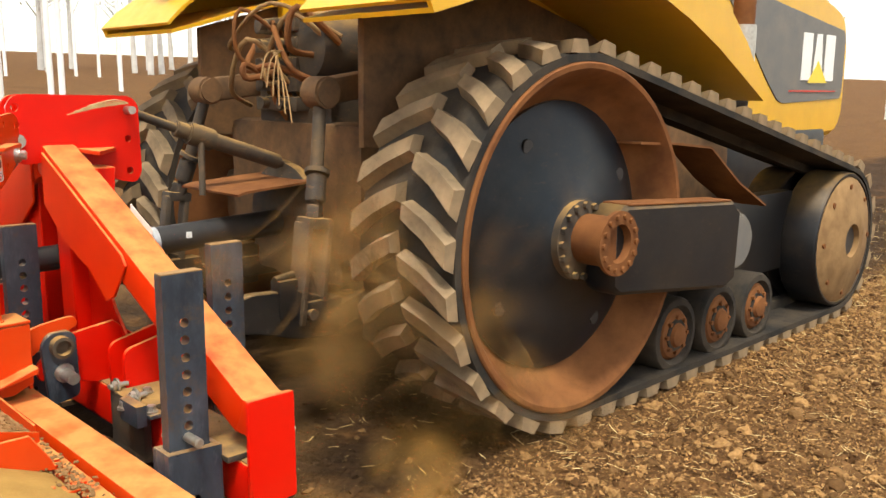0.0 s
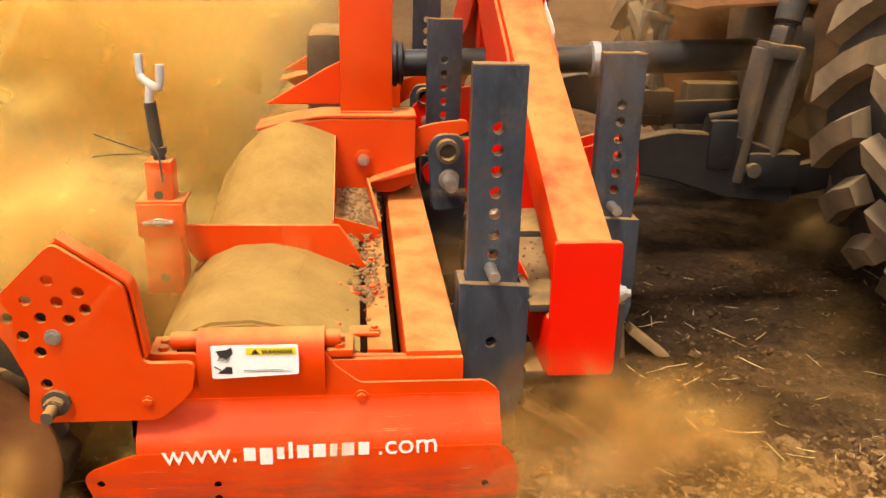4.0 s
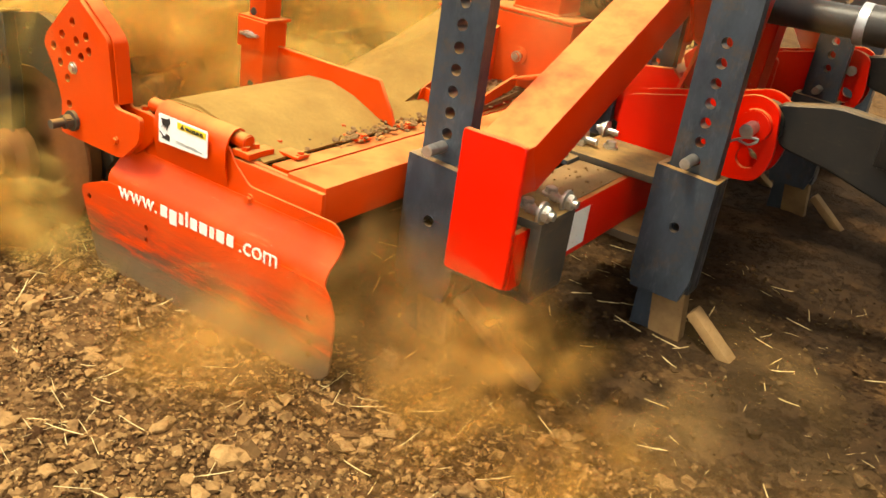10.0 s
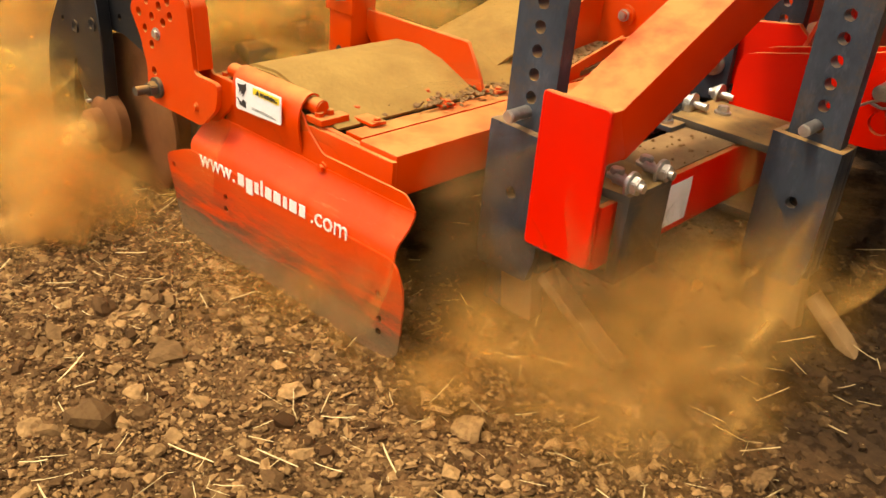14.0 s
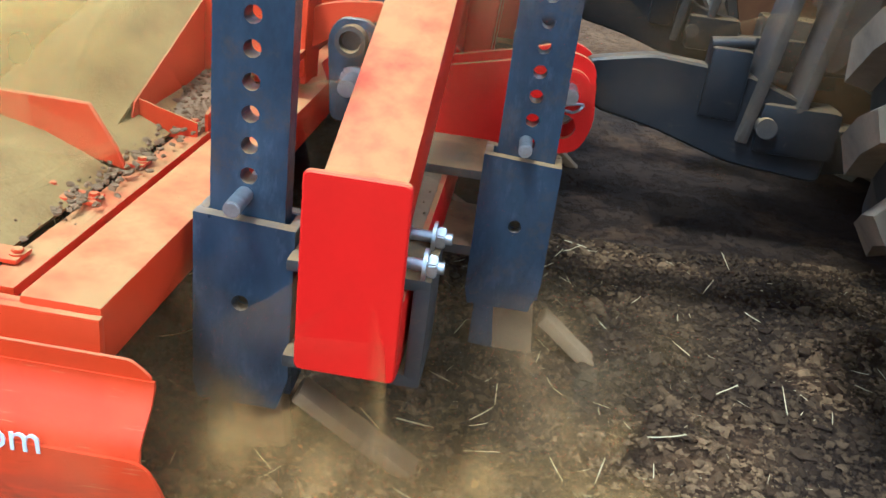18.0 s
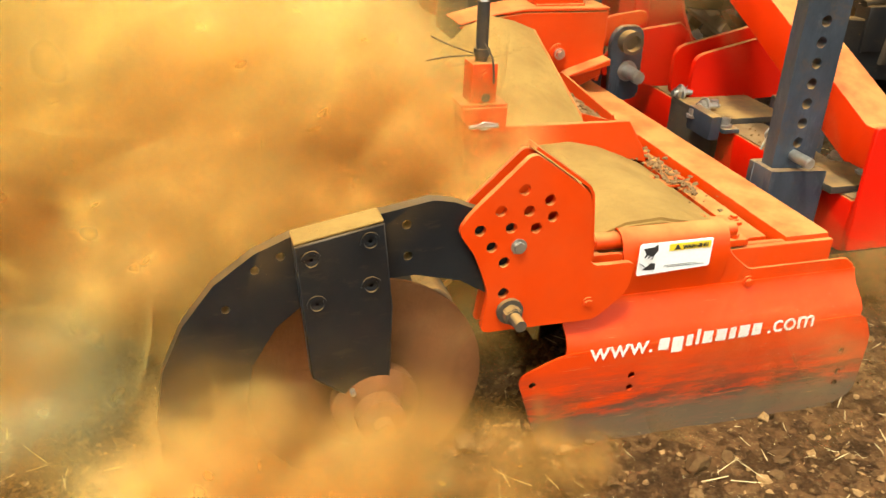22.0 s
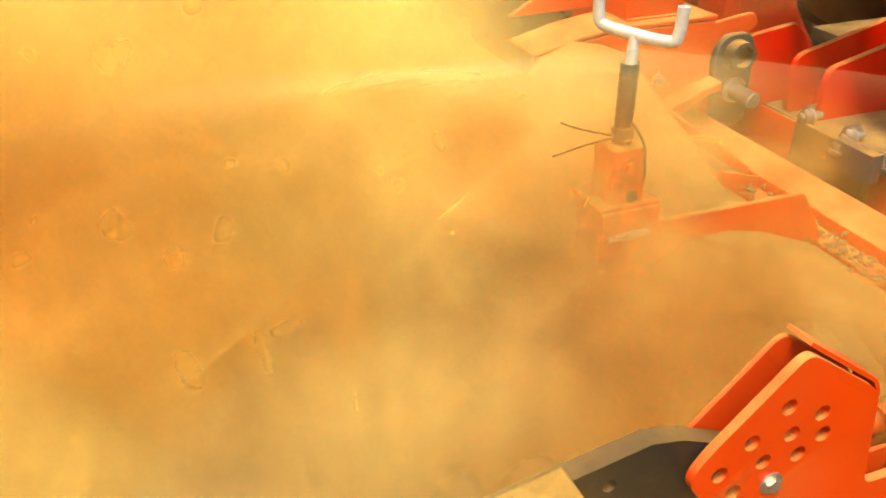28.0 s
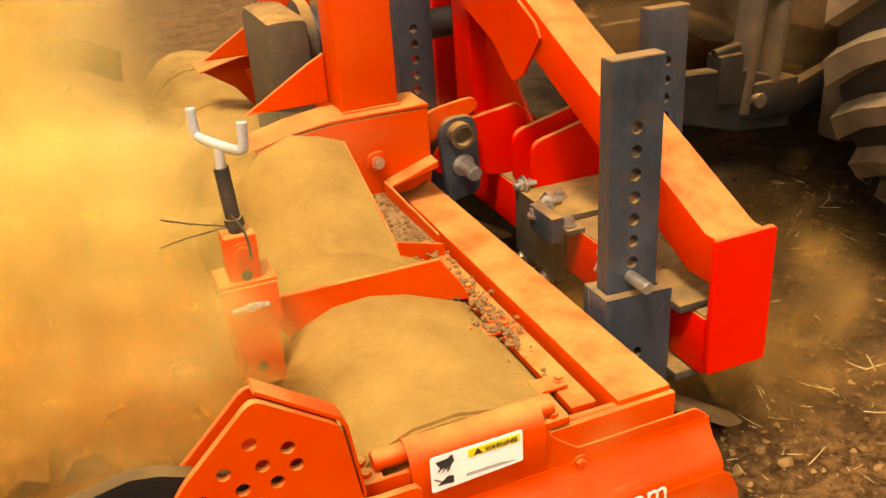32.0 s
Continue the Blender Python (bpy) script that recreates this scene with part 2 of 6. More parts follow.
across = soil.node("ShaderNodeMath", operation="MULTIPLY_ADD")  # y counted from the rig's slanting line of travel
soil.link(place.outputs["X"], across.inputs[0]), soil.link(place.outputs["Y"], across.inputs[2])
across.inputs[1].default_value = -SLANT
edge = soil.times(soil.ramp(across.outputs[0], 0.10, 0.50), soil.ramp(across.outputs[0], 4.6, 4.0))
moist_shade = soil.times(edge, soil.ramp(soil.noise(2.2, 6), 0.25, 0.5))
brown = soil.mix(soil.times(moist_shade, 0.82), brown, (0.022, 0.014, 0.009))  # moist soil pressed by the tracks, with the rig's shade painted in
soil.bump(soil.times(soil.noise(28, 9, 0.8), soil.noise(7, 6), "ADD"), 1.0, 0.03)
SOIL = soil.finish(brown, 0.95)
soil.bsdf.inputs["Specular IOR Level"].default_value = 0.08
clod = Nodes("soil_clods")
isl = clod.tree.nodes.new("ShaderNodeNewGeometry").outputs["Random Per Island"]
cc = clod.mix(isl, (0.050, 0.023, 0.009), (0.42, 0.245, 0.10))
cc = clod.mix(clod.times(clod.ramp(clod.noise(60, 5), 0.4, 0.7), 0.5), cc, (0.06, 0.028, 0.012))
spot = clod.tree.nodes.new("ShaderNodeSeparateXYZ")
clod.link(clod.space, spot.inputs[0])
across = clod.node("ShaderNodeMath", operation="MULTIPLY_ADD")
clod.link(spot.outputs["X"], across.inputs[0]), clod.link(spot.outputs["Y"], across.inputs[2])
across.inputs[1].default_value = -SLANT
# The same dark band on clods: damp soil plus the rig's painted shade.
damp_shade = clod.times(clod.times(clod.ramp(across.outputs[0], 0.10, 0.50), clod.ramp(across.outputs[0], 4.6, 4.0)), clod.ramp(clod.noise(2.2, 6), 0.25, 0.5))
cc = clod.mix(clod.times(damp_shade, 0.8), cc, (0.022, 0.014, 0.009))
clod.bump(clod.noise(120, 5), 0.7, 0.006)
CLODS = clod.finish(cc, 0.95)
clod.bsdf.inputs["Specular IOR Level"].default_value = 0.08


# ---- mesh helpers ----
MOVERS = []


def thing(name, label, category, group="", rides=True, at=None):
    ob = tagged(new(name), label, category, group)
    ob.empty_display_size = 0.1
    if at is not None:
        ob.matrix_basis = at
    if rides:
        MOVERS.append(ob)
    return ob


def part(name, bm, material, parent=None, label="", smooth=True):
    me = bpy.data.meshes.new(name)
    if isinstance(bm, bmesh.types.BMesh):
        bmesh.ops.recalc_face_normals(bm, faces=bm.faces)
        bm.to_mesh(me)
        bm.free()
    else:
        me.from_pydata(*bm)
    me.materials.append(material)
    if smooth:
        me.polygons.foreach_set("use_smooth", [True] * len(me.polygons))
        me.set_sharp_from_angle(angle=radians(38))
    ob = new(name, me)
    ob.parent = parent
    if label:
        tagged(ob, label)
    return ob


def bm_join(*bms):
    me = bpy.data.meshes.new("joined")
    out = bmesh.new()
    for b in bms:
        b.to_mesh(me)
        b.free()
        out.from_mesh(me)
    bpy.data.meshes.remove(me)
    return out


def bevel(bm, size, segments=2):
    if size:
        sharp = [e for e in bm.edges if len(e.link_faces) == 2 and e.calc_face_angle(0) > 0.6]
        bmesh.ops.bevel(bm, geom=sharp, offset=size, segments=segments, affect="EDGES", profile=0.6, clamp_overlap=True)
    return bm


def box(x0, x1, y0, y1, z0, z1, r=0.004, turn=None):
    bm = bmesh.new()
    bmesh.ops.create_cube(bm, size=1)
    for v in bm.verts:
        v.co = (x0 + (v.co.x + 0.5) * (x1 - x0), y0 + (v.co.y + 0.5) * (y1 - y0), z0 + (v.co.z + 0.5) * (z1 - z0))
    bevel(bm, r)
    if turn is not None:
        bm.transform(turn)
    return bm


def aim(a, b, up=(0, 0, 1)):
    """A frame at a whose z runs to b."""
    a, b = Vector(a), Vector(b)
    z = (b - a).normalized()
    x = Vector(up).cross(z)
    x = (Vector((1, 0, 0)) if x.length < 1e-4 else x).normalized()
    m = Matrix((x, z.cross(x), z)).transposed().to_4x4()
    m.translation = a
    return m, (b - a).length


def rod(a, b, r, r2=None, sides=20, edge=0.0, up=(0, 0, 1)):
    m, far = aim(a, b, up)
    bm = bmesh.new()
    bmesh.ops.create_cone(bm, cap_ends=True, segments=sides, radius1=r, radius2=r if r2 is None else r2, depth=far)
    bmesh.ops.translate(bm, vec=(0, 0, far / 2), verts=bm.verts)
    if edge:
        rim = [e for e in bm.edges if e.calc_face_angle(0) > 1.0]
        bmesh.ops.bevel(bm, geom=rim, offset=edge, segments=2, affect="EDGES", clamp_overlap=True)
    bm.transform(m)
    return bm


def beam(a, b, w, h, r=0.01, up=(0, 0, 1)):
    """A square tube from a to b, w across and h high."""
    m, far = aim(a, b, up)
    return box(-w / 2, w / 2, -h / 2, h / 2, 0, far, r, m)


def pipe(points, r, sides=8):
    """A round bar or hose along a smooth line through points."""
    pts = [Vector(p) for p in points]
    if len(pts) > 2:
        fine_pts = []
        for k in range(len(pts) - 1):
            p0, p1, p2, p3 = pts[max(k - 1, 0)], pts[k], pts[k + 1], pts[min(k + 2, len(pts) - 1)]
            for s in range(5):
                u = s / 5
                fine_pts.append(0.5 * (2 * p1 + (p2 - p0) * u + (2 * p0 - 5 * p1 + 4 * p2 - p3) * u * u + (3 * p1 - p0 - 3 * p2 + p3) * u ** 3))
        pts = fine_pts + [pts[-1]]
    verts, faces = [], []
    side = Vector((0.31, 0.87, 0.38))
    for k, p in enumerate(pts):
        way = (pts[min(k + 1, len(pts) - 1)] - pts[max(k - 1, 0)]).normalized()
        u = way.cross(side)
        u = (way.cross(Vector((1, 0, 0))) if u.length < 0.05 else u).normalized()
        w = way.cross(u)
        for s in range(sides):
            a = 2 * math.pi * s / sides
            verts.append(p + (u * math.cos(a) + w * math.sin(a)) * r)
    for k in range(len(pts) - 1):
        for s in range(sides):
            a, b = k * sides + s, k * sides + (s + 1) % sides
            faces.append((a, b, b + sides, a + sides))
    faces += [tuple(range(sides))[::-1], tuple(range(len(verts) - sides, len(verts)))]
    bm = bmesh.new()
    vs = [bm.verts.new(v) for v in verts]
    for f in faces:
        bm.faces.new([vs[k] for k in f])
    return bm


AXES = {"y": lambda u, v, w: (u, w, v), "x": lambda u, v, w: (w, u, v), "z": lambda u, v, w: (u, v, w)}


def plate(outline, axis, w0, w1, holes=(), r=0.003):
    """A flat plate: the outline (u, v) in the plane across axis, from w0 to w1 along it, with round holes (u, v, radius) through it."""
    put, bm, rims = AXES[axis], bmesh.new(), []
    loops = [list(outline)] + [[(u + c * math.cos(k * math.pi / 7), v + c * math.sin(k * math.pi / 7)) for k in range(14)] for u, v, c in holes]
    for loop in loops:
        vs = [bm.verts.new(put(u, v, w0)) for u, v in loop]
        rims += [bm.edges.new((vs[k], vs[(k + 1) % len(vs)])) for k in range(len(vs))]
    if holes:
        bmesh.ops.triangle_fill(bm, use_beauty=True, edges=rims)
    else:
        bm.faces.new([v for v in bm.verts])
    out = bmesh.ops.extrude_face_region(bm, geom=bm.faces[:])
    d = Vector(put(0, 0, w1 - w0))
    bmesh.ops.translate(bm, vec=d, verts=[g for g in out["geom"] if isinstance(g, bmesh.types.BMVert)])
    bmesh.ops.recalc_face_normals(bm, faces=bm.faces)
    if r and not holes:
        bevel(bm, r, 1)
    return bm


def rounded(points, r, steps=4):
    """An outline with its corners rounded."""
    out, n = [], len(points)
    for k in range(n):
        a, p, b = Vector(points[k - 1]), Vector(points[k]), Vector(points[(k + 1) % n])
        ra = min(r, (a - p).length * 0.45, (b - p).length * 0.45)
        s, e = p + (a - p).normalized() * ra, p + (b - p).normalized() * ra
        for i in range(steps + 1):
            u = i / steps
            q = s * (1 - u) ** 2 + p * 2 * u * (1 - u) + e * u * u
            out.append((q.x, q.y))
    return out


def sheet(profile, x0, x1, thick, axis="x"):
    """A bent sheet: a line (u, v) drawn along an axis, with thickness."""
    pts = [Vector(p) for p in profile]
    left = []
    for k, p in enumerate(pts):
        way = (pts[min(k + 1, len(pts) - 1)] - pts[max(k - 1, 0)]).normalized()
        left.append(p + Vector((-way.y, way.x)) * thick)
    loop = [(p.x, p.y) for p in pts] + [(p.x, p.y) for p in reversed(left)]
    put, bm = AXES[axis], bmesh.new()
    n = len(pts)
    near = [bm.verts.new(put(u, v, x0)) for u, v in loop]
    far = [bm.verts.new(put(u, v, x1)) for u, v in loop]
    for k in range(len(loop)):
        j = (k + 1) % len(loop)
        bm.faces.new((near[k], near[j], far[j], far[k]))
    for vs in (near, far):
        for k in range(n - 1):
            bm.faces.new((vs[k], vs[k + 1], vs[2 * n - 2 - k], vs[2 * n - 1 - k]))
    return bm


def lathe(profile, centre, axis="y", sides=48):
    """A turned body: the profile (radius, along) round an axis through centre."""
    bm, rings = bmesh.new(), []
    for r, w in profile:
        ring = []
        for k in range(sides):
            a = 2 * math.pi * k / sides
            u, v = r * math.cos(a), r * math.sin(a)
            p = AXES[axis](u, v, w)
            ring.append(bm.verts.new(Vector(centre) + Vector(p)))
        rings.append(ring)
    for a, b in zip(rings, rings[1:]):
        for k in range(sides):
            j = (k + 1) % sides
            bm.faces.new((a[k], a[j], b[j], b[k]))
    for ring in (rings[0], rings[-1]):
        bm.faces.new(ring)
    return bm


def bolt(at, axis, r, high, way=-1):
    """A hexagon head with its washer, on a face across axis."""
    x, y, z = at
    step = Vector(AXES[axis](0, 0, way))
    a = Vector(at)
    return bm_join(rod(a, a + step * high * 0.3, r * 1.35, sides=16), rod(a + step * high * 0.3, a + step * high, r, sides=6, edge=r * 0.12))


def letters(text, size, m, material, parent, name="lettering", depth=0.0015):
    cu = bpy.data.curves.new(name, "FONT")
    cu.body, cu.size, cu.extrude, cu.align_x, cu.resolution_u = text, size, depth, "LEFT", 3
    tmp = bpy.data.objects.new(name, cu)
    me = bpy.data.meshes.new_from_object(tmp)
    bpy.data.objects.remove(tmp)
    me.materials.clear()
    me.materials.append(material)
    ob = new(name, me)
    me.transform(m)
    ob.parent = parent
    return ob


def facing(x, y, z, turn=0):
    """Where a line of writing starts on a face that looks towards -y."""
    return pose(x, y, z, 90, turn, 0)


# ---- the field ----
def height(x, y):
    h = 0.016 * noise.noise((x * 1.3, y * 1.3, 0.0)) + 0.016 * noise.noise((x * 5.1, y * 5.1, 3.0)) + 0.008 * noise.noise((x * 14, y * 14, 7.0))
    return h


def hill(y):
    return 0.05 * max(0.0, min(y, 130) - 9)


def spread(stops):
    """Grid lines: (from, to, step) one after another."""
    out = []
    for a, b, step in stops:
        n = max(1, round((b - a) / step))
        out += [a + (b - a) * k / n for k in range(n)]
    return out + [stops[-1][1]]


def build_field():
    xs = spread([(-900, -100, 100), (-100, -20, 10), (-20, -4, 1), (-4, 40, 0.07), (40, 60, 1), (60, 160, 10), (160, 960, 100)])
    ys = spread([(-900, -100, 100), (-100, -12, 8), (-12, -3, 0.6), (-3, 6.0, 0.075), (6.0, 9, 0.35), (9, 60, 3), (60, 900, 70)])
    verts = [(x, y, height(x, y) if -5 < x < 41 and -4 < y < 9 else hill(y)) for x in xs for y in ys]
    n = len(ys)
    faces = [(i * n + j, (i + 1) * n + j, (i + 1) * n + j + 1, i * n + j + 1) for i in range(len(xs) - 1) for j in range(n - 1)]
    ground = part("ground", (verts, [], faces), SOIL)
    tagged(ground, "freshly tilled brown field soil with scattered straw", "ground", kind="structure")


build_field()


def lump(rnd, fine=True):
    """A crumb of soil: an uneven, angular lump."""
    bm = bmesh.new()
    if fine:
        bmesh.ops.create_icosphere(bm, subdivisions=1, radius=1)
    else:
        for c in ((1, 0, 0), (-1, 0, 0), (0, 1, 0), (0, -1, 0), (0, 0, 1), (0, 0, -1)):
            bm.verts.new(c)
        bm.verts.index_update()
        bm.verts.ensure_lookup_table()
        for a, b in ((0, 2), (2, 1), (1, 3), (3, 0)):
            bm.faces.new([bm.verts[k] for k in (a, b, 4)])
            bm.faces.new([bm.verts[k] for k in (b, a, 5)])
    for v in bm.verts:
        v.co *= rnd.uniform(0.5, 1.35)
        v.co += Vector((rnd.uniform(-0.25, 0.25), rnd.uniform(-0.25, 0.25), rnd.uniform(-0.25, 0.25)))
    v = np.array([q.co for q in bm.verts])
    f = np.array([[q.index for q in p.verts] for p in bm.faces])
    bm.free()
    return v, f


def clod_shape(rnd):
    """A larger clod: rounded as a whole, knobbly all over."""
    bm = bmesh.new()
    bmesh.ops.create_icosphere(bm, subdivisions=2, radius=1)
    at = rnd.uniform(0, 90)
    for v in bm.verts:
        p = v.co + Vector((at, 0, 0))
        v.co *= 0.85 + 0.45 * noise.noise(p * 1.1) + 0.32 * noise.noise(p * 2.9) + 0.16 * noise.noise(p * 6.0)
    v = np.array([q.co for q in bm.verts])
    f = np.array([[q.index for q in p.verts] for p in bm.faces])
    bm.free()
    return v, f


def scatter(name, shapes, spots, material, label, category):
    """Many small pieces in one mesh. spots: (x, y, z, (sx, sy, sz), turn, tip)."""
    rnd, vs, fs, base = random.Random(5), [], [], 0
    for x, y, z, s, turn, tip in spots:
        v, f = rnd.choice(shapes)
        m = np.array(Euler((tip, tip * 0.6, turn)).to_matrix())
        vs.append((v * s) @ m.T + (x, y, z))
        fs.append(f + base)
        base += len(v)
    v, f = np.concatenate(vs), np.concatenate(fs)
    me = bpy.data.meshes.new(name)
    me.vertices.add(len(v))
    me.vertices.foreach_set("co", v.ravel())
    me.loops.add(f.size)
    me.loops.foreach_set("vertex_index", f.ravel())
    me.polygons.add(len(f))
    me.polygons.foreach_set("loop_start", np.arange(len(f)) * f.shape[1])
    me.update()
    me.validate()
    if f.shape[1] == 3:
        me.shade_flat()
    me.materials.append(material)
    return tagged(new(name, me), label, category, kind="stuff")


def build_litter():
    rnd = random.Random(11)
    crumbs, nuggets, clumps = [], [], []

    def clods(spots, n, x0, x1, y0, y1, big, small, power=4):
        for _ in range(n):
            x = rnd.uniform(x0, x1)
            y = rnd.uniform(y0, y1) + SLANT * x
            s = small + (big - small) * rnd.random() ** power
            spots.append((x, y, height(x, y) + s * 0.2, (s * rnd.uniform(0.8, 1.6), s, s * rnd.uniform(0.5, 0.95)), rnd.uniform(0, 6.3), rnd.uniform(-0.6, 0.6)))

    clods(crumbs, 34000, 0, 36, -1.3, 0.35, 0.011, 0.004, 2)
    clods(crumbs, 105000, 5.5, 15.0, -1.15, 0.2, 0.011, 0.0038, 2)
    clods(crumbs, 30000, 0.5, 6.5, -1.2, 0.3, 0.013, 0.004, 2)
    clods(crumbs, 34000, 2, 36, 0.2, 1.7, 0.013, 0.004, 2)
    clods(crumbs, 60000, 15.0, 21.0, 0.12, 1.7, 0.013, 0.004, 2)
    clods(nuggets, 5000, 14.0, 21.0, 0.12, 1.7, 0.022, 0.008, 3)
    clods(nuggets, 9000, 0, 36, -1.5, 0.3, 0.022, 0.008, 3)
    clods(nuggets, 7000, 4, 15, -1.3, 0.25, 0.022, 0.008, 3)
    clods(nuggets, 3000, 0, 36, 0.2, 1.7, 0.022, 0.008, 3)
    clods(clumps, 900, 0, 36, -1.4, 0.25, 0.048, 0.014, 3)
    clods(clumps, 600, 1, 7, -2.0, 0.3, 0.04, 0.014, 3)
    clods(clumps, 900, 1, 42, -3.4, -1.4, 0.06, 0.014)
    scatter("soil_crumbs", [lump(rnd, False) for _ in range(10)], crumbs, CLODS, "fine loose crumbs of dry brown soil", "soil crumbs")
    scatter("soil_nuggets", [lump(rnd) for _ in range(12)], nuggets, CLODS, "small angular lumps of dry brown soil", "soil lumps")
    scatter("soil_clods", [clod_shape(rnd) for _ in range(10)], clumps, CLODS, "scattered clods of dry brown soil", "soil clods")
    blades = []
    for _ in range(4):
        w, bend = 0.045, rnd.uniform(-0.12, 0.12)
        v = np.array([(u, s * w * (1 - 0.5 * abs(u)), bend * (u * u) + h) for u in (-1, -0.3, 0.4, 1) for s, h in ((-1, 0), (0, 0.05), (1, 0))])
        f = np.array([(k * 3 + j, k * 3 + j + 1, k * 3 + j + 4, k * 3 + j + 3) for k in range(3) for j in range(2)])
        blades.append((v, f))
    spots = []
    for _ in range(40000):
        x = rnd.uniform(-2, 36)
        y = rnd.uniform(-1.7, 1.6) + SLANT * x
        s = 0.005 + 0.040 * rnd.random() ** 5
        if y - SLANT * x > 0.25 and rnd.random() < 0.5:
            continue
        spots.append((x, y, height(x, y) + 0.010 + s * 0.1, (s * rnd.uniform(0.8, 1.3), 0.008 + min(s, 0.045) * rnd.uniform(0.5, 1.1), s), rnd.uniform(0, 6.3), rnd.uniform(-0.5, 0.5)))
    scatter("straw_litter", blades, spots, STRAW, "pale dry straw and stalks lying on the soil", "straw")
    for at, turn in (((-0.09 + SPEED[0] * 7.3, -0.46 + SPEED[1] * 7.3, 0.035), 20), ((0.40 + SPEED[0] * 7.3, -0.56 + SPEED[1] * 7.3, 0.035), 80)):
        bm = bmesh.new()
        bmesh.ops.create_grid(bm, x_segments=5, y_segments=5, size=0.045 if turn < 50 else 0.03)
        for v in bm.verts:
            v.co.z = rnd.uniform(-0.012, 0.022)
            v.co.x *= rnd.uniform(0.6, 1.2)
        bmesh.ops.solidify(bm, geom=bm.faces[:], thickness=0.0015)
        ob = part("paper_scrap", bm, PAPER)
        ob.matrix_basis = pose(*at, 25, 8, turn)
        tagged(ob, "crumpled white paper scrap lying on the soil", "litter")


build_litter()


# ---- far off: a row of white posts and a pale line of trees ----
def build_distance():
    rnd = random.Random(3)
    first = thing("field_post", "tall white painted post standing in the bare field", "post", "white posts in the field", False)
    part("shaft", rod((0, 0, -0.2), (0, 0, 4.6), 0.10, 0.08, 12), POLE, first)
    part("cap", rod((0, 0, 4.6), (0, 0, 4.65), 0.11, 0.07, 12), POLE, first)
    spots = [(x + rnd.uniform(-0.8, 0.8), y + rnd.uniform(-0.6, 0.6)) for y in (14, 25, 36, 50) for x in range(-8, 70, 6)]
    spots = [(12.1, 13.6), (10.3, 27.5), (20.4, 50.5)] + spots
    first.matrix_basis = pose(*spots[0], hill(spots[0][1]))
    for x, y in spots[1:]:
        copy_thing(first, pose(x, y, hill(y), 0, 0, rnd.uniform(0, 360)))

    def tree(seed):
        r = random.Random(seed)
        t = thing("tree", "roadside tree with bare lower trunk, coloured pale for haze", "tree", "trees along the field", False)
        high = r.uniform(9, 12)
        wood = [rod((0, 0, -0.3), (0.2, 0.1, high * 0.75), 0.22, 0.08, 8)]
        tips = []
        for k in range(14):
            a, z = r.uniform(0, 6.3), high * r.uniform(0.3, 0.75)
            e = Vector((math.cos(a) * r.uniform(1, 2.4), math.sin(a) * r.uniform(1, 2.4), z + r.uniform(0.8, 2.6)))
            wood.append(rod((0.1, 0.05, z), e, 0.07, 0.02, 6))
            tips.append(e)
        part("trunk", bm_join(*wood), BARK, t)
        vs, fs = [], []
        for _ in range(300):
            c = r.choice(tips) + Vector((r.gauss(0, 0.6), r.gauss(0, 0.6), r.gauss(0, 0.7)))
            u = Vector((r.gauss(0, 1), r.gauss(0, 1), r.gauss(0, 1))).normalized() * r.uniform(0.08, 0.2)
            w = u.cross(Vector((r.gauss(0, 1), r.gauss(0, 1), r.gauss(0, 1)))).normalized() * r.uniform(0.05, 0.1)
            b = len(vs)
            vs += [c - u, c + w, c + u, c - w]
            fs.append((b, b + 1, b + 2, b + 3))
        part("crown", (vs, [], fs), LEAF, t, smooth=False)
        return t

    kinds = [tree(k) for k in (1, 2, 3)]
    spots = [(-30 + 1.35 * k + rnd.uniform(-1, 1), 58 + rnd.uniform(-3, 14)) for k in range(110)]
    for k, t in enumerate(kinds):
        t.matrix_basis = pose(*spots[k], hill(spots[k][1]))
    for k, (x, y) in enumerate(spots[3:]):
        copy_thing(kinds[k % 3], pose(x, y, hill(y), 0, 0, rnd.uniform(0, 360)))


build_distance()


# ---- the soil tiller with its ripper frame ----
MID = 1.95  # the rig's middle line, along y
tiller = thing("rotary_tiller", "orange rotary tiller with ripper tines, hood caked in dust", "farm implement")


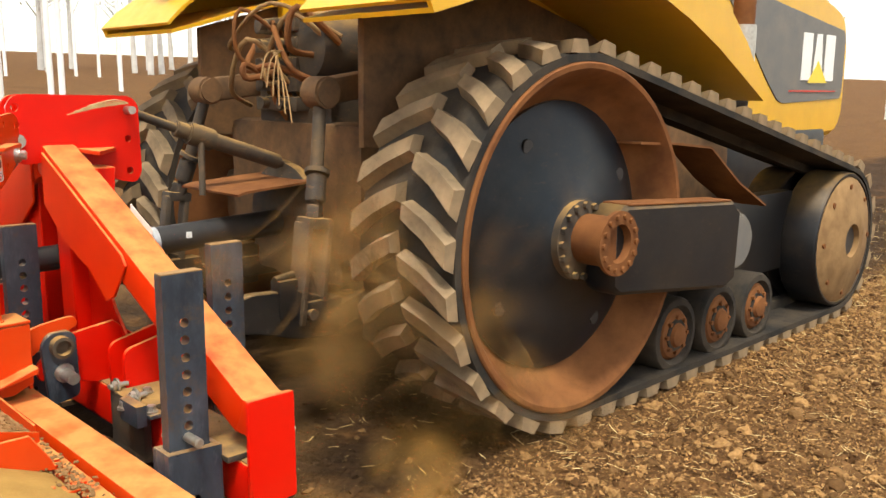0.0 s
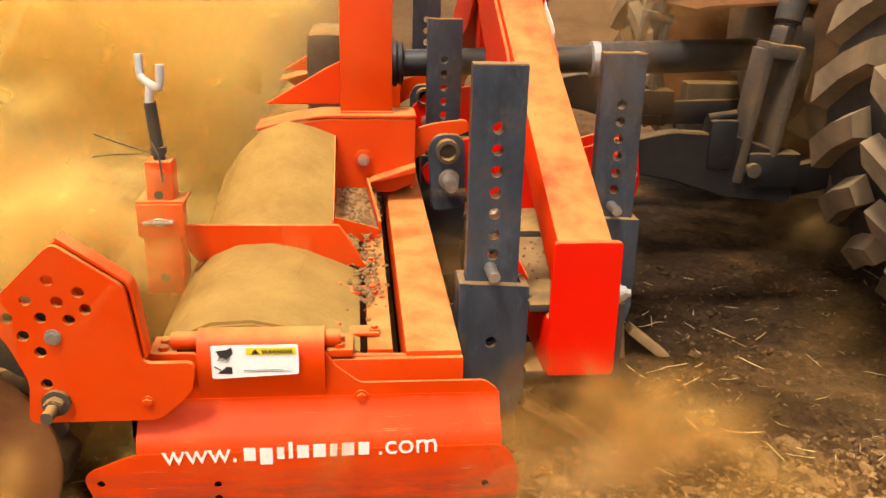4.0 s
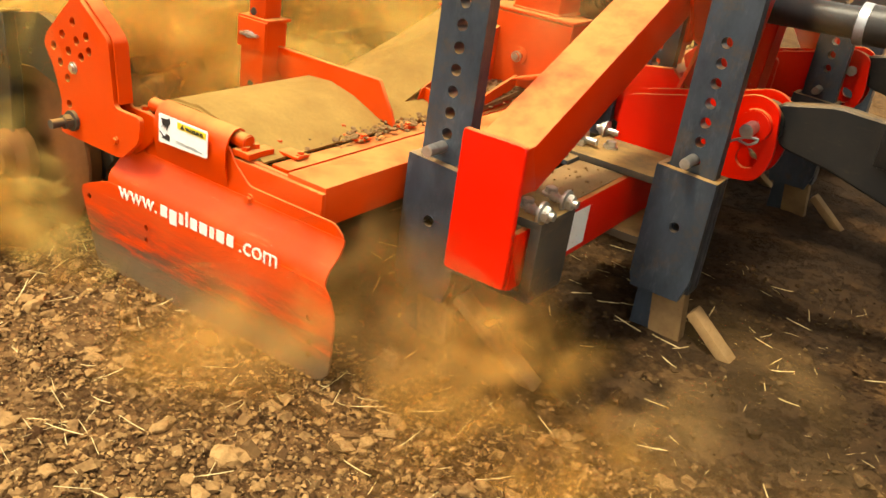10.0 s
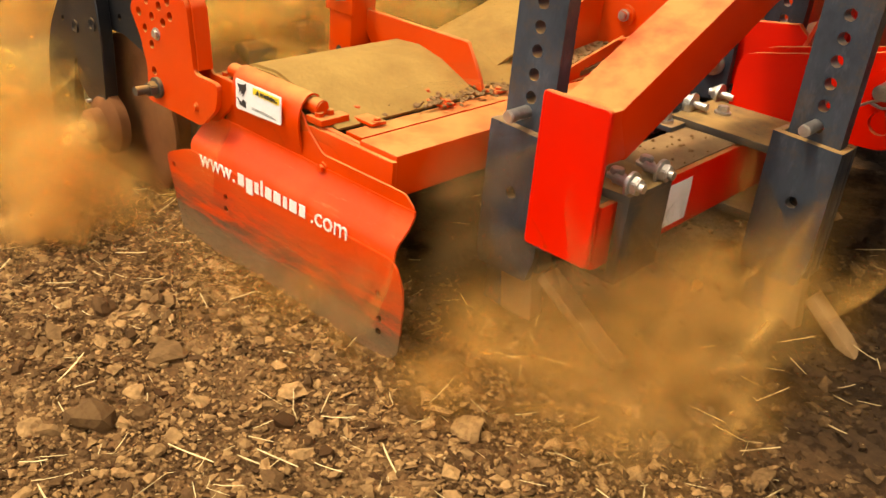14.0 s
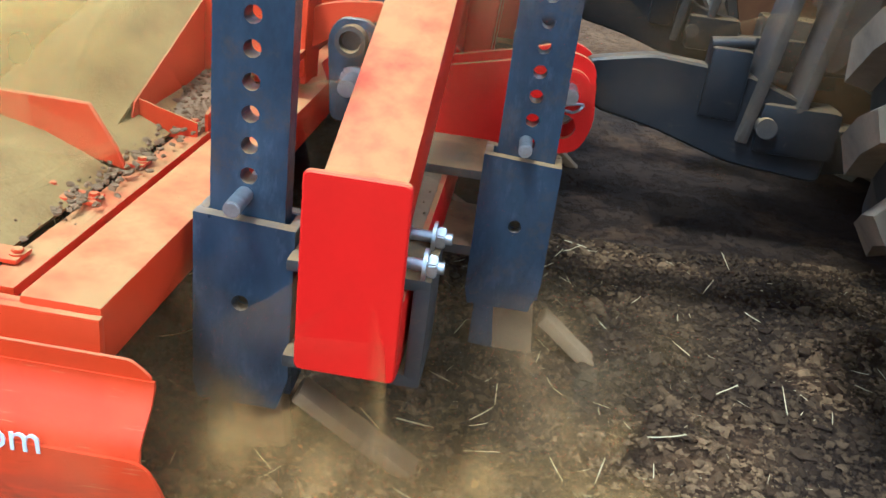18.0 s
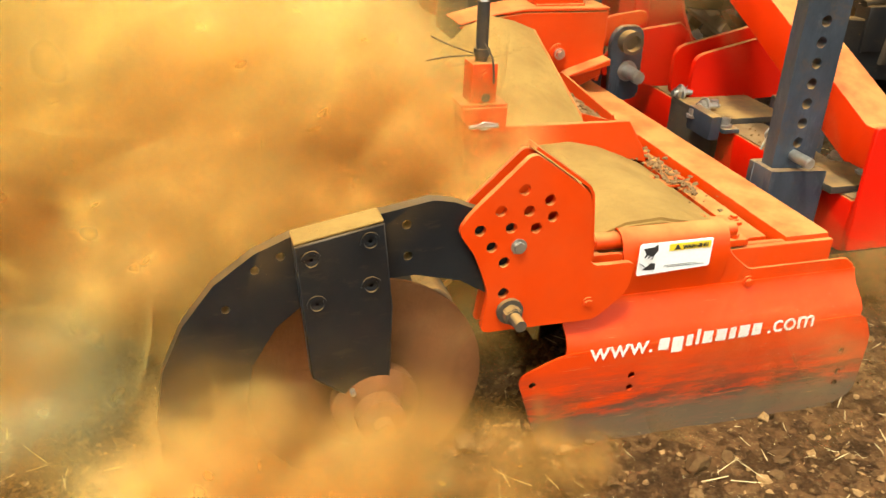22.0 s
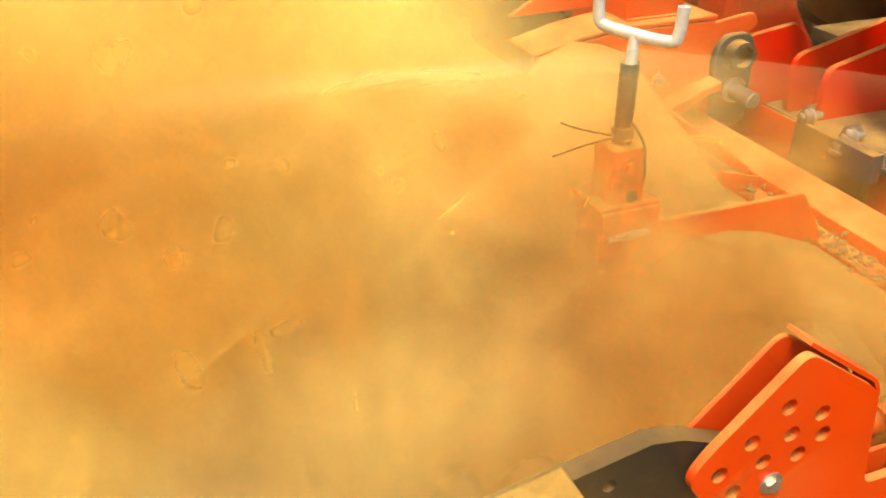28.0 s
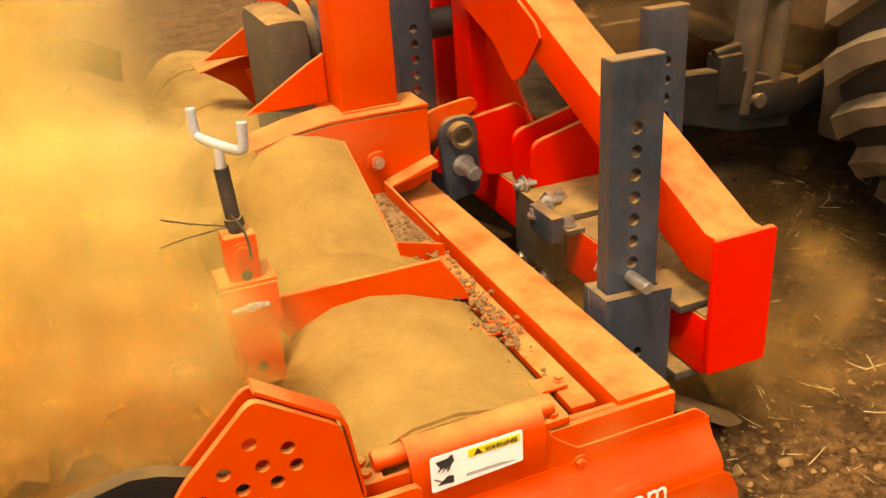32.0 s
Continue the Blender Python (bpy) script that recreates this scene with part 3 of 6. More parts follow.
def build_side(parent):
    """The near end: end plate, hinged deflector with its cover, warning label and web address, adjuster and roller arm."""
    part("end_plate", plate([(-0.27, 0.06), (0.40, 0.06), (0.40, 0.36), (0.40, 0.455), (-0.18, 0.47), (-0.27, 0.44)], "y", 0.116, 0.132), ORANGE, parent)
    part("end_bar", box(-0.17, 0.405, 0.100, 0.1155, 0.33, 0.458, 0.003), ORANGE, parent)
    flange = [(-0.25, 0.335), (0.475, 0.345), (0.488, 0.378), (0.455, 0.405), (0.17, 0.405), (0.115, 0.45), (0.09, 0.49), (-0.18, 0.49), (-0.205, 0.43)]
    skirt = part("deflector", bm_join(
        sheet([(0.0915, 0.372), (0.0915, 0.36), (0.077, 0.335), (0.046, 0.305), (0.036, 0.288), (0.034, 0.26)], -0.32, 0.49, 0.006),
        plate(rounded([(-0.44, 0.225), (-0.325, 0.272), (0.50, 0.272), (0.535, 0.20), (0.53, 0.03), (0.34, -0.06), (-0.31, -0.07), (-0.37, 0.02)], 0.03), "y", 0.028, 0.034,
              [(-0.148, 0.19, 0.009), (-0.148, 0.155, 0.009), (0.455, 0.17, 0.009), (0.462, 0.105, 0.009), (0.462, 0.07, 0.009), (-0.40, 0.20, 0.009)])), SCRAPED, parent, "scuffed orange deflector sheet")
    part("flange", plate(rounded(flange, 0.012), "y", 0.094, 0.0995), ORANGE, skirt)
    part("rubber_edge", plate(rounded([(-0.31, 0.0), (0.5, 0.055), (0.515, 0.01), (0.34, -0.08), (-0.29, -0.1)], 0.02), "y", 0.0345, 0.042), DIM, skirt, "soil-worn lower edge")
    part("cover", sheet([(0.098, 0.36), (0.088, 0.40), (0.080, 0.44), (0.080, 0.475), (0.090, 0.507), (0.108, 0.526), (0.128, 0.530), (0.147, 0.520)][::-1], -0.185, 0.092, 0.005), ORANGE, skirt)
    for x in (0.173,):
        part("bolt", bolt((x, 0.094, 0.37), "y", 0.011, 0.014), ORANGE, skirt)
    part("hinge_rod", bm_join(rod((-0.245, 0.128, 0.50), (0.128, 0.128, 0.50), 0.020, sides=18, edge=0.003)), ORANGE, parent)
    for x in (-0.262, 0.125):
        part("hinge_block", bm_join(box(x - 0.03, x + 0.03, 0.10, 0.19, 0.465, 0.482, 0.002), rod((x, 0.15, 0.482), (x, 0.15, 0.494), 0.012, sides=6), rod((x, 0.118, 0.482), (x, 0.118, 0.492), 0.012, sides=6)), ORANGE, parent)
    # warning label on the curved cover
    lab = part("warning_label", plate(rounded([(-0.152, 0.432), (0.036, 0.440), (0.036, 0.512), (-0.152, 0.512)], 0.006), "y", 0.0685, 0.0705, r=0), WHITE, skirt, "white warning sticker with a yellow band")
    lab.matrix_basis = Matrix.Translation((0, 0.003, 0))
    part("yellow_band", plate([(-0.077, 0.489), (0.030, 0.489), (0.030, 0.506), (-0.077, 0.506)], "y", 0.0672, 0.0685, r=0), SIGNYELLOW, lab)
    part("warning_triangle", plate([(-0.066, 0.4915), (-0.048, 0.4915), (-0.057, 0.504)], "y", 0.0662, 0.0672, r=0), INK_AND_HOLES, lab)
    letters("WARNING", 0.0138, facing(-0.044, 0.0665, 0.4925), INK_AND_HOLES, lab)
    part("pictogram", bm_join(plate([(-0.142, 0.500), (-0.118, 0.502), (-0.108, 0.508), (-0.105, 0.493), (-0.120, 0.478), (-0.126, 0.484), (-0.132, 0.481)], "y", 0.0672, 0.0685, r=0),
                              *[beam((-0.138 + 0.009 * k, 0.068, 0.477 - 0.002 * k), (-0.130 + 0.009 * k, 0.068, 0.487 - 0.002 * k), 0.003, 0.0015, 0) for k in range(3)]), INK_AND_HOLES, lab)
    part("pictogram", bm_join(plate([(-0.140, 0.446), (-0.108, 0.444), (-0.108, 0.460), (-0.121, 0.462), (-0.126, 0.456)], "y", 0.0672, 0.0685, r=0),
                              beam((-0.146, 0.068, 0.463), (-0.124, 0.068, 0.448), 0.004, 0.0015, 0)), INK_AND_HOLES, lab)
    for k in range(2):
        part("small_print", box(-0.083, 0.020 - 0.02 * k, 0.0674, 0.0685, 0.4475 + 0.004 * k, 0.4487 + 0.004 * k, 0), GREY, lab)
    # the web address: only its plain ends are spelled, its middle is bars
    letters("www.", 0.069, facing(-0.264, 0.0279, 0.245, -1.5), LETTER, skirt)
    letters(".com", 0.070, facing(0.207, 0.0279, 0.256, -1.5), LETTER, skirt)
    x = -0.088
    for w, h, low in ((0.026, 0.032, 0), (0.028, 0.042, -0.012), (0.016, 0.030, 0), (0.009, 0.042, 0), (0.026, 0.032, 0), (0.028, 0.032, 0), (0.016, 0.031, 0), (0.028, 0.032, 0), (0.024, 0.032, 0)):
        z = 0.246 + (x + 0.275) * 0.0262 + low
        part("lettering_bar", box(x, x + w, 0.0265, 0.0279, z, z + h, 0), LETTER, skirt)
        x += w + 0.0095
    # adjuster: two pierced cheeks joined by a bent band
    cheek = rounded([(-0.597, 0.60), (-0.575, 0.635), (-0.445, 0.762), (-0.31, 0.665), (-0.288, 0.49), (-0.18, 0.49), (-0.19, 0.42), (-0.262, 0.355), (-0.535, 0.355), (-0.522, 0.45), (-0.555, 0.54)], 0.02)
    holes = [(-0.446, 0.635), (-0.46, 0.683), (-0.488, 0.448), (-0.55, 0.60), (-0.402, 0.656), (-0.492, 0.522), (-0.508, 0.64), (-0.483, 0.60), (-0.392, 0.618), (-0.427, 0.595), (-0.522, 0.56)]
    adj = part("adjuster", plate(cheek, "y", 0.036, 0.050, [(u, v, 0.0125) for u, v in holes]), ORANGE, parent, "orange adjuster plate pierced by rows of holes")
    part("rear_cheek", plate(cheek, "y", 0.086, 0.094), ORANGE, adj)
    part("band", sheet([(-0.575, 0.642), (-0.452, 0.762), (-0.44, 0.765), (-0.312, 0.672), (-0.303, 0.655), (-0.285, 0.50)][2:], 0.046, 0.090, 0.006, "y"), ORANGE, adj)
    part("bolt", bolt((-0.463, 0.036, 0.557), "y", 0.013, 0.010), ZINC, adj)
    part("bolt", bolt((-0.285, 0.036, 0.40), "y", 0.010, 0.007), ORANGE, adj)
    part("pivot_bolt", bm_join(rod((-0.472, 0.06, 0.405), (-0.472, -0.035, 0.405), 0.013), bolt((-0.472, 0.036, 0.405), "y", 0.022, 0.034)), DIM, adj)


def arc(cx, cz, r, a0, a1, n):
    return [(cx + r * math.cos(radians(a0 + (a1 - a0) * k / n)), cz + r * math.sin(radians(a0 + (a1 - a0) * k / n))) for k in range(n + 1)]


ROLL = (-0.765, 0.215)


def build_arm(parent, y0, y1, far=False):
    outer = [(-0.40, 0.56), (-0.53, 0.63), (-0.60, 0.66), (-0.645, 0.668), (-0.73, 0.652), (-0.93, 0.615), (-1.0, 0.585), (-1.08, 0.525), (-1.145, 0.44), (-1.19, 0.34), (-1.21, 0.22), (-1.205, 0.10)]
    inner = [(-1.03, 0.10), (-1.035, 0.22), (-1.015, 0.33), (-0.965, 0.415), (-0.90, 0.47), (-0.80, 0.50), (-0.68, 0.505), (-0.58, 0.48), (-0.50, 0.43), (-0.42, 0.40)]
    arm = part("roller_arm", plate(outer + inner, "y", y0, y1, [(-0.70, 0.62, 0.010), (-0.695, 0.55, 0.010), (-0.95, 0.575, 0.009), (-1.0, 0.55, 0.009), (-1.06, 0.47, 0.009)]), BLACK, parent, "black curved roller arm with worn paint")
    s = -1 if not far else 1
    yo = y0 if not far else y1
    part("cover_plate", plate([(-0.93, 0.612), (-0.755, 0.648), (-0.735, 0.46), (-0.738, 0.275), (-0.80, 0.235), (-0.90, 0.31)], "y", yo + s * 0.042, yo + s * 0.0015), BLACK, arm)
    part("dust_crust", plate([(-0.93, 0.613), (-0.755, 0.649), (-0.757, 0.656), (-0.93, 0.621)], "y", yo + s * 0.040, yo - s * 0.02), SOILED, arm, "crust of dust on the arm")
    for x, z in ((-0.897, 0.583), (-0.783, 0.612), (-0.888, 0.485), (-0.78, 0.515)):
        part("bolt", bm_join(lathe([(0.020, 0), (0.020, s * 0.004), (0.014, s * 0.004), (0.013, s * 0.001), (0.006, s * 0.001), (0.004, s * 0.0)], (x, yo + s * 0.042, z), "y", 18)), BLACK, arm)
    part("bearing", lathe([(0.095, 0.0), (0.095, s * 0.03), (0.07, s * 0.045), (0.052, s * 0.05), (0.050, s * 0.085), (0.036, s * 0.092), (0.020, s * 0.094), (0.018, s * 0.12)], (ROLL[0], yo + s * 0.005, ROLL[1]), "y", 28), RUSTY, arm, "dust-caked roller bearing")
    part("grease_nipple", rod((ROLL[0] - 0.055, yo + s * 0.05, ROLL[1] + 0.06), (ROLL[0] - 0.055, yo + s * 0.065, ROLL[1] + 0.06), 0.006, sides=8), ZINC, arm)


def build_roller(parent):
    """The rear packer roller, turning on its axle."""
    hub = part("packer_roller", lathe([(0.06, 0.30), (0.185, 0.30), (0.19, 0.1), (0.20, 0.1), (0.205, 0.12), (0.205, 3.68), (0.20, 3.7), (0.06, 3.7)], (0, 0, 0), "y", 40), RUSTY, parent, "rusty packer roller with rows of cleats")
    hub.matrix_basis = pose(ROLL[0], 0, ROLL[1])
    part("end_disc", lathe([(0.222, 0.095), (0.255, 0.095), (0.262, 0.10), (0.262, 0.11), (0.255, 0.115), (0.222, 0.115)], (0, 0, 0), "y", 44), RUSTY, hub, "rusty dust-coated end ring")
    # Added black disc: paints the shade of the roller's open end.
    part("hollow_shade_disc", lathe([(0.05, 0.186), (0.218, 0.186), (0.218, 0.192), (0.05, 0.192)], (0, 0, 0), "y", 36), BLACK, hub, "black disc for the dark hollow of the roller end")
    part("spider", bm_join(*[beam((0.05 * math.cos(a), 0.17, 0.05 * math.sin(a)), (0.19 * math.cos(a), 0.17, 0.19 * math.sin(a)), 0.04, 0.02, 0.003) for a in (0.3, 2.4, 4.5)]), DIM, hub)
    me = None
    for row in range(14):
        for k in range(11):
            a = 2 * math.pi * (k + 0.5 * (row % 2)) / 11
            if me is None:
                bm = plate([(-0.055, 0), (-0.015, 0.05), (0.035, 0.052), (0.06, 0)], "y", -0.055, 0.055, r=0.006)
                for v in bm.verts:
                    v.co.x += abs(v.co.y) * 0.7
                ob = part("cleat", bm, DIM, hub)
                me = ob.data
            else:
                ob = new("cleat", me)
                ob.parent = hub
            ob.matrix_basis = pose(0, 0.24 + row * 0.25, 0, 0, 0, 0) @ Matrix.Rotation(a, 4, "Y") @ Matrix.Translation((0, 0, 0.2))
    return hub


build_side(tiller)
build_arm(tiller, 0.054, 0.084)
build_arm(tiller, 2 * MID - 0.084, 2 * MID - 0.054, True)
roller = build_roller(tiller)

HOOD = [(0.168, 0.452), (0.10, 0.482), (0.02, 0.515), (-0.07, 0.535), (-0.16, 0.53), (-0.23, 0.50), (-0.29, 0.44), (-0.33, 0.35), (-0.35, 0.25)]


def build_hood(parent):
    """The rotor hood in bays between fins, the slotted strip before it and the main tube."""
    stops = [0.13, 0.66, 1.33, 2.57, 3.24, 3.70]
    for a, b in zip(stops, stops[1:]):
        part("hood_sheet", sheet(HOOD[::-1], a + 0.007, b - 0.007, 0.008, "y"), SOILED, parent, "hood sheet under a thick layer of dust")
    part("hood_end", plate(list(HOOD) + [(HOOD[-1][0], 0.40), (HOOD[0][0], 0.40)], "y", 0.130, 0.138, r=0), SOILED, parent, "dusty end sheet under the hood")
    for y in stops[1:-1]:
        top = [(-0.36, 0.598), (0.117, 0.594), (0.172, 0.507), (0.19, 0.462), (0.03, 0.50), (-0.08, 0.525), (-0.18, 0.52), (-0.27, 0.485)]
        if y == 0.66:
            part("fin", plate(top, "y", y - 0.006, y + 0.006), ORANGE, parent)
    tube = part("main_tube", box(0.272, 0.404, 0.112, 3.79, 0.362, 0.472, 0.014), ORANGE, parent, "orange square main tube dusted on top")
    strip = part("slotted_strip", box(0.188, 0.246, 0.15, 3.7, 0.438, 0.458, 0.003), ORANGE, parent)
    # Bar below the slots, coloured black for the shade in the gaps.
    part("slot_shade_bar", box(0.15, 0.27, 0.14, 3.7, 0.30, 0.33, 0.003), BLACK, parent)
    for y in (0.235, 0.49, 0.70, 0.99):
        part("cleat_bar", bm_join(box(0.10, 0.215, y - 0.024, y + 0.024, 0.462, 0.470, 0.002), bolt((0.205, y, 0.470), "z", 0.010, 0.010, 1), bolt((0.118, y + 0.01, 0.476), "z", 0.009, 0.008, 1)), ORANGE, strip)
    rnd = random.Random(8)
    shapes = [lump(rnd) for _ in range(6)]
    vs, fs, base = [], [], 0
    for k in range(620):
        y = rnd.choice((0.48, 0.62, 0.72, 1.0, 1.05, 1.12, 1.2, 1.25, 1.3))
        x, y, z = (rnd.gauss(0.19, 0.022), rnd.gauss(y, 0.085), 0.475) if k % 3 else (rnd.uniform(0.10, 0.23), rnd.uniform(0.94, 1.34), 0.5)
        if k % 3 == 0:
            z = 0.468 + (y - 0.93) * 0.094
        s = rnd.uniform(0.002, 0.0085)
        v, f = rnd.choice(shapes)
        vs.append(v * (s * 1.2, s, s * 0.8) + (x, y, z))
        fs.append(f + base)
        base += len(v)
    part("soil_crust", (np.concatenate(vs).tolist(), [], np.concatenate(fs).tolist()), CAKE, parent, "crumbs of soil caught on the hood")["kind"] = "stuff"
    # tray beside the gearbox
    rows = [0.668 + 0.0674 * k for k in range(11)]
    line = [(0.09, 0.486)] + HOOD[2:]
    verts = [(x, y, z + max(0.0, 0.04 + (y - 0.91) * 0.395) * (1 if x > -0.1 else max(0.0, 1 - (-0.1 - x) * 2.5)) - k) for k in (0.0, 0.008) for y in rows for x, z in line]
    n, half = len(line), len(line) * len(rows)
    faces = [(r * n + c + k, r * n + c + 1 + k, (r + 1) * n + c + 1 + k, (r + 1) * n + c + k) for k in (0, half) for r in range(len(rows) - 1) for c in range(n - 1)]
    faces += [(c + r, c + 1 + r, c + 1 + r + half, c + r + half) for r in (0, half - n) for c in range(n - 1)]
    faces += [(r * n + c, (r + 1) * n + c, (r + 1) * n + c + half, r * n + c + half) for c in (0, n - 1) for r in range(len(rows) - 1)]
    tray = part("raised_hood", (verts, [], faces), SOILED, parent, "raised hood sheet under a thick layer of dust")
    part("side_edge", plate([(0.88, 0.47), (0.91, 0.526), (1.27, 0.669), (1.342, 0.697), (1.342, 0.47)], "x", 0.091, 0.096, r=0), ORANGE, tray)
    part("floor", plate([(0.93, 0.466), (1.344, 0.505), (1.344, 0.49), (0.93, 0.45)], "x", 0.097, 0.235, r=0), TAN, tray, "tray caked with crumbs of soil")
    lip = part("tray_lip", plate([(0.235, 0.975), (0.243, 0.975), (0.209, 1.32), (0.200, 1.32)], "z", 0.455, 0.50, r=0), ORANGE, parent, "bent orange tray lip")
    for v in lip.data.vertices:
        if v.co.z > 0.47 and v.co.y > 1.2:
            v.co.z = 0.55
    part("tray_end", plate([(0.097, 0.45), (0.235, 0.45), (0.235, 0.492), (0.097, 0.53)], "y", 0.925, 0.931, r=0), ORANGE, tray)


build_hood(tiller)


def build_stand(parent):
    """The rear post with its telescoping stem and forked rod."""
    post = part("rear_post", box(-0.400, -0.300, 0.590, 0.690, 0.42, 0.675, 0.006), ORANGE, parent, "orange square post with a pinned stem")
    part("collar", bm_join(box(-0.410, -0.290, 0.582, 0.594, 0.585, 0.675, 0.003), box(-0.413, -0.287, 0.590, 0.693, 0.672, 0.682, 0.003)), ORANGE, post)
    part("stem", box(-0.385, -0.315, 0.605, 0.675, 0.67, 0.785, 0.006), ORANGE, post)
    for z in (0.47, 0.70):
        # Solid black disc: the shade of a bore, laid on the face.
        part("hole_shade_disc", rod((-0.350, 0.591, z), (-0.350, 0.5885, z), 0.012, sides=14), INK_AND_HOLES, post)
    part("bolt", bolt((-0.350, 0.605, 0.752), "y", 0.014, 0.012), ORANGE, post)
    part("pin", bm_join(rod((-0.395, 0.582, 0.625), (-0.315, 0.575, 0.63), 0.006, sides=8), pipe([(-0.375, 0.575, 0.63), (-0.355, 0.570, 0.64), (-0.325, 0.575, 0.632), (-0.355, 0.577, 0.62), (-0.375, 0.575, 0.63)], 0.003, 6)), ZINC, post)
    part("rod", bm_join(rod((-0.350, 0.64, 0.77), (-0.360, 0.622, 0.94), 0.016, sides=12), rod((-0.351, 0.637, 0.80), (-0.352, 0.636, 0.82), 0.021, sides=12)), DIM, post)
    part("fork", bm_join(rod((-0.362, 0.618, 0.93), (-0.357, 0.62, 0.985), 0.010, sides=10),
                         pipe([(-0.393, 0.683, 1.052), (-0.392, 0.682, 1.01), (-0.386, 0.674, 0.992), (-0.357, 0.622, 0.986), (-0.325, 0.566, 0.985), (-0.316, 0.558, 1.0), (-0.314, 0.556, 1.043)], 0.0105, 10)), BRIGHT, post, "galvanised forked rod end")
    part("wire", bm_join(pipe([(-0.36, 0.635, 0.80), (-0.44, 0.62, 0.83), (-0.50, 0.60, 0.86)], 0.002, 5), pipe([(-0.36, 0.635, 0.80), (-0.45, 0.61, 0.805), (-0.51, 0.60, 0.80)], 0.002, 5),
                         pipe([(-0.36, 0.60, 0.84), (-0.34, 0.585, 0.80), (-0.335, 0.58, 0.74)], 0.003, 5)), DIM, post)


build_stand(tiller)


def build_tower(parent):
    """The gearbox casing, its two posts and the top arms that reach forward to the headstock."""
    for side in (0, 1):
        def ys(a, b):
            return (a, b) if not side else (2 * MID - b, 2 * MID - a)

        def m(y):
            return y if not side else 2 * MID - y

        base = part("tower_base", bm_join(plate([(-0.175, 0.705), (-0.05, 0.735), (0.06, 0.752), (0.373, 0.752), (0.373, 0.525), (0.30, 0.49), (0.06, 0.49), (-0.02, 0.60)], "y", *ys(1.345, 1.359)),
                                          plate([(0.0, 0.70), (0.373, 0.752), (0.373, 0.49), (0.1, 0.49)], "y", *ys(1.486, 1.50)), box(0.359, 0.373, *ys(1.359, 1.486), 0.50, 0.752, 0)), ORANGE, parent, "orange box foot of the tower")
        part("base_top", plate([(-0.17, 0.712), (-0.05, 0.742), (0.06, 0.754), (0.376, 0.754), (0.376, 0.766), (0.06, 0.766), (-0.05, 0.75), (-0.18, 0.718)], "y", *ys(1.343, 1.502)), ORANGE, base)
        w = 1 if side else -1
        part("bolt", bm_join(rod((0.191, m(1.345), 0.612), (0.191, m(1.333), 0.612), 0.033, sides=24, edge=0.003), bolt((0.191, m(1.334), 0.612), "y", 0.016, 0.022, w)), ORANGE, base)
        part("bolt", bolt((0.191, m(1.326), 0.612), "y", 0.0145, 0.02, w), ZINC, base)
        part("web", plate([(0.20, 0.535), (0.372, 0.575), (0.372, 0.60), (0.22, 0.55)], "y", *ys(1.28, 1.344)), ORANGE, base)
        post = part("tower_post", box(0.112, 0.292, *ys(1.385, 1.545), 0.766, 1.393, 0.008), ORANGE, parent, "orange upright post beside the gearbox")
        part("post_cap", box(0.116, 0.288, *ys(1.389, 1.541), 1.393, 1.397, 0), TAN, post, "crust of dust on the post")
        part("gusset", plate([(-0.16, 0.768), (0.111, 0.768), (0.111, 0.925), (0.06, 0.90)], "y", *ys(1.53, 1.544)), ORANGE, post)
        part("weld_bead", bm_join(*[rod(p, q, 0.005, sides=6) for p, q in (((0.112, m(1.383), 0.768), (0.292, m(1.383), 0.768)), ((0.294, m(1.385), 0.768), (0.294, m(1.545), 0.768)))]), ORANGE, post)
        if side:
            part("rear_lug", plate(rounded([(-0.19, 1.30), (-0.165, 1.22), (-0.12, 1.19), (0.0, 1.23), (0.111, 1.26), (0.111, 1.385), (-0.05, 1.385), (-0.17, 1.35)], 0.03), "y", 2.36, 2.38, [(-0.138, 1.243, 0.016)]), ORANGE, post)
        # the arm turns inward from the post to the headstock
        turn = Matrix.Translation((0.285, m(1.39), 0)) @ pose(0, 0, 0, 0, 0, 60.1 * -w)
        thick = (0.0, 0.014) if not side else (-0.014, 0.0)
        arm = part("top_arm", plate(rounded([(-0.02, 1.40), (0.03, 1.47), (0.10, 1.502), (0.47, 1.512), (0.555, 1.49), (0.575, 1.345), (0.52, 1.318), (0.30, 1.258), (0.062, 1.212), (-0.01, 1.19)], 0.02), "y", *thick,
                                    [(0.49, 1.46, 0.014), (0.30, 1.475, 0.012), (0.33, 1.31, 0.011)]), ORANGE, parent, "orange top arm reaching to the headstock")
        arm.matrix_basis = turn
        part("rib", box(0.02, 0.30, *sorted((w * 0.004, w * 0.06)), 1.387, 1.401, 0.003), ORANGE, arm)
        part("bolt", bm_join(rod((0.467, 0, 1.342), (0.467, w * 0.012, 1.342), 0.034, sides=24, edge=0.002), bolt((0.467, w * 0.012, 1.342), "y", 0.02, 0.03, w)), ZINC, arm)
        if not side:
            st = part("warning_label", plate([(0.142, 1.262), (0.219, 1.265), (0.211, 1.389), (0.134, 1.380)], "y", -0.0035, -0.0015, r=0), WHITE, arm, "small white and red warning sticker")
            part("red_band", plate([(0.137, 1.357), (0.211, 1.365), (0.210, 1.386), (0.136, 1.377)], "y", -0.0047, -0.0037, r=0), LAMPRED, st)
            part("pictogram", plate([(0.155, 1.315), (0.195, 1.317), (0.198, 1.338), (0.178, 1.348), (0.152, 1.334)], "y", -0.0047, -0.0037, r=0), INK_AND_HOLES, st)
            for k in range(3):
                part("small_print", box(0.150, 0.208, -0.0045, -0.0037, 1.272 + 0.011 * k, 1.2745 + 0.011 * k, 0), GREY, st)
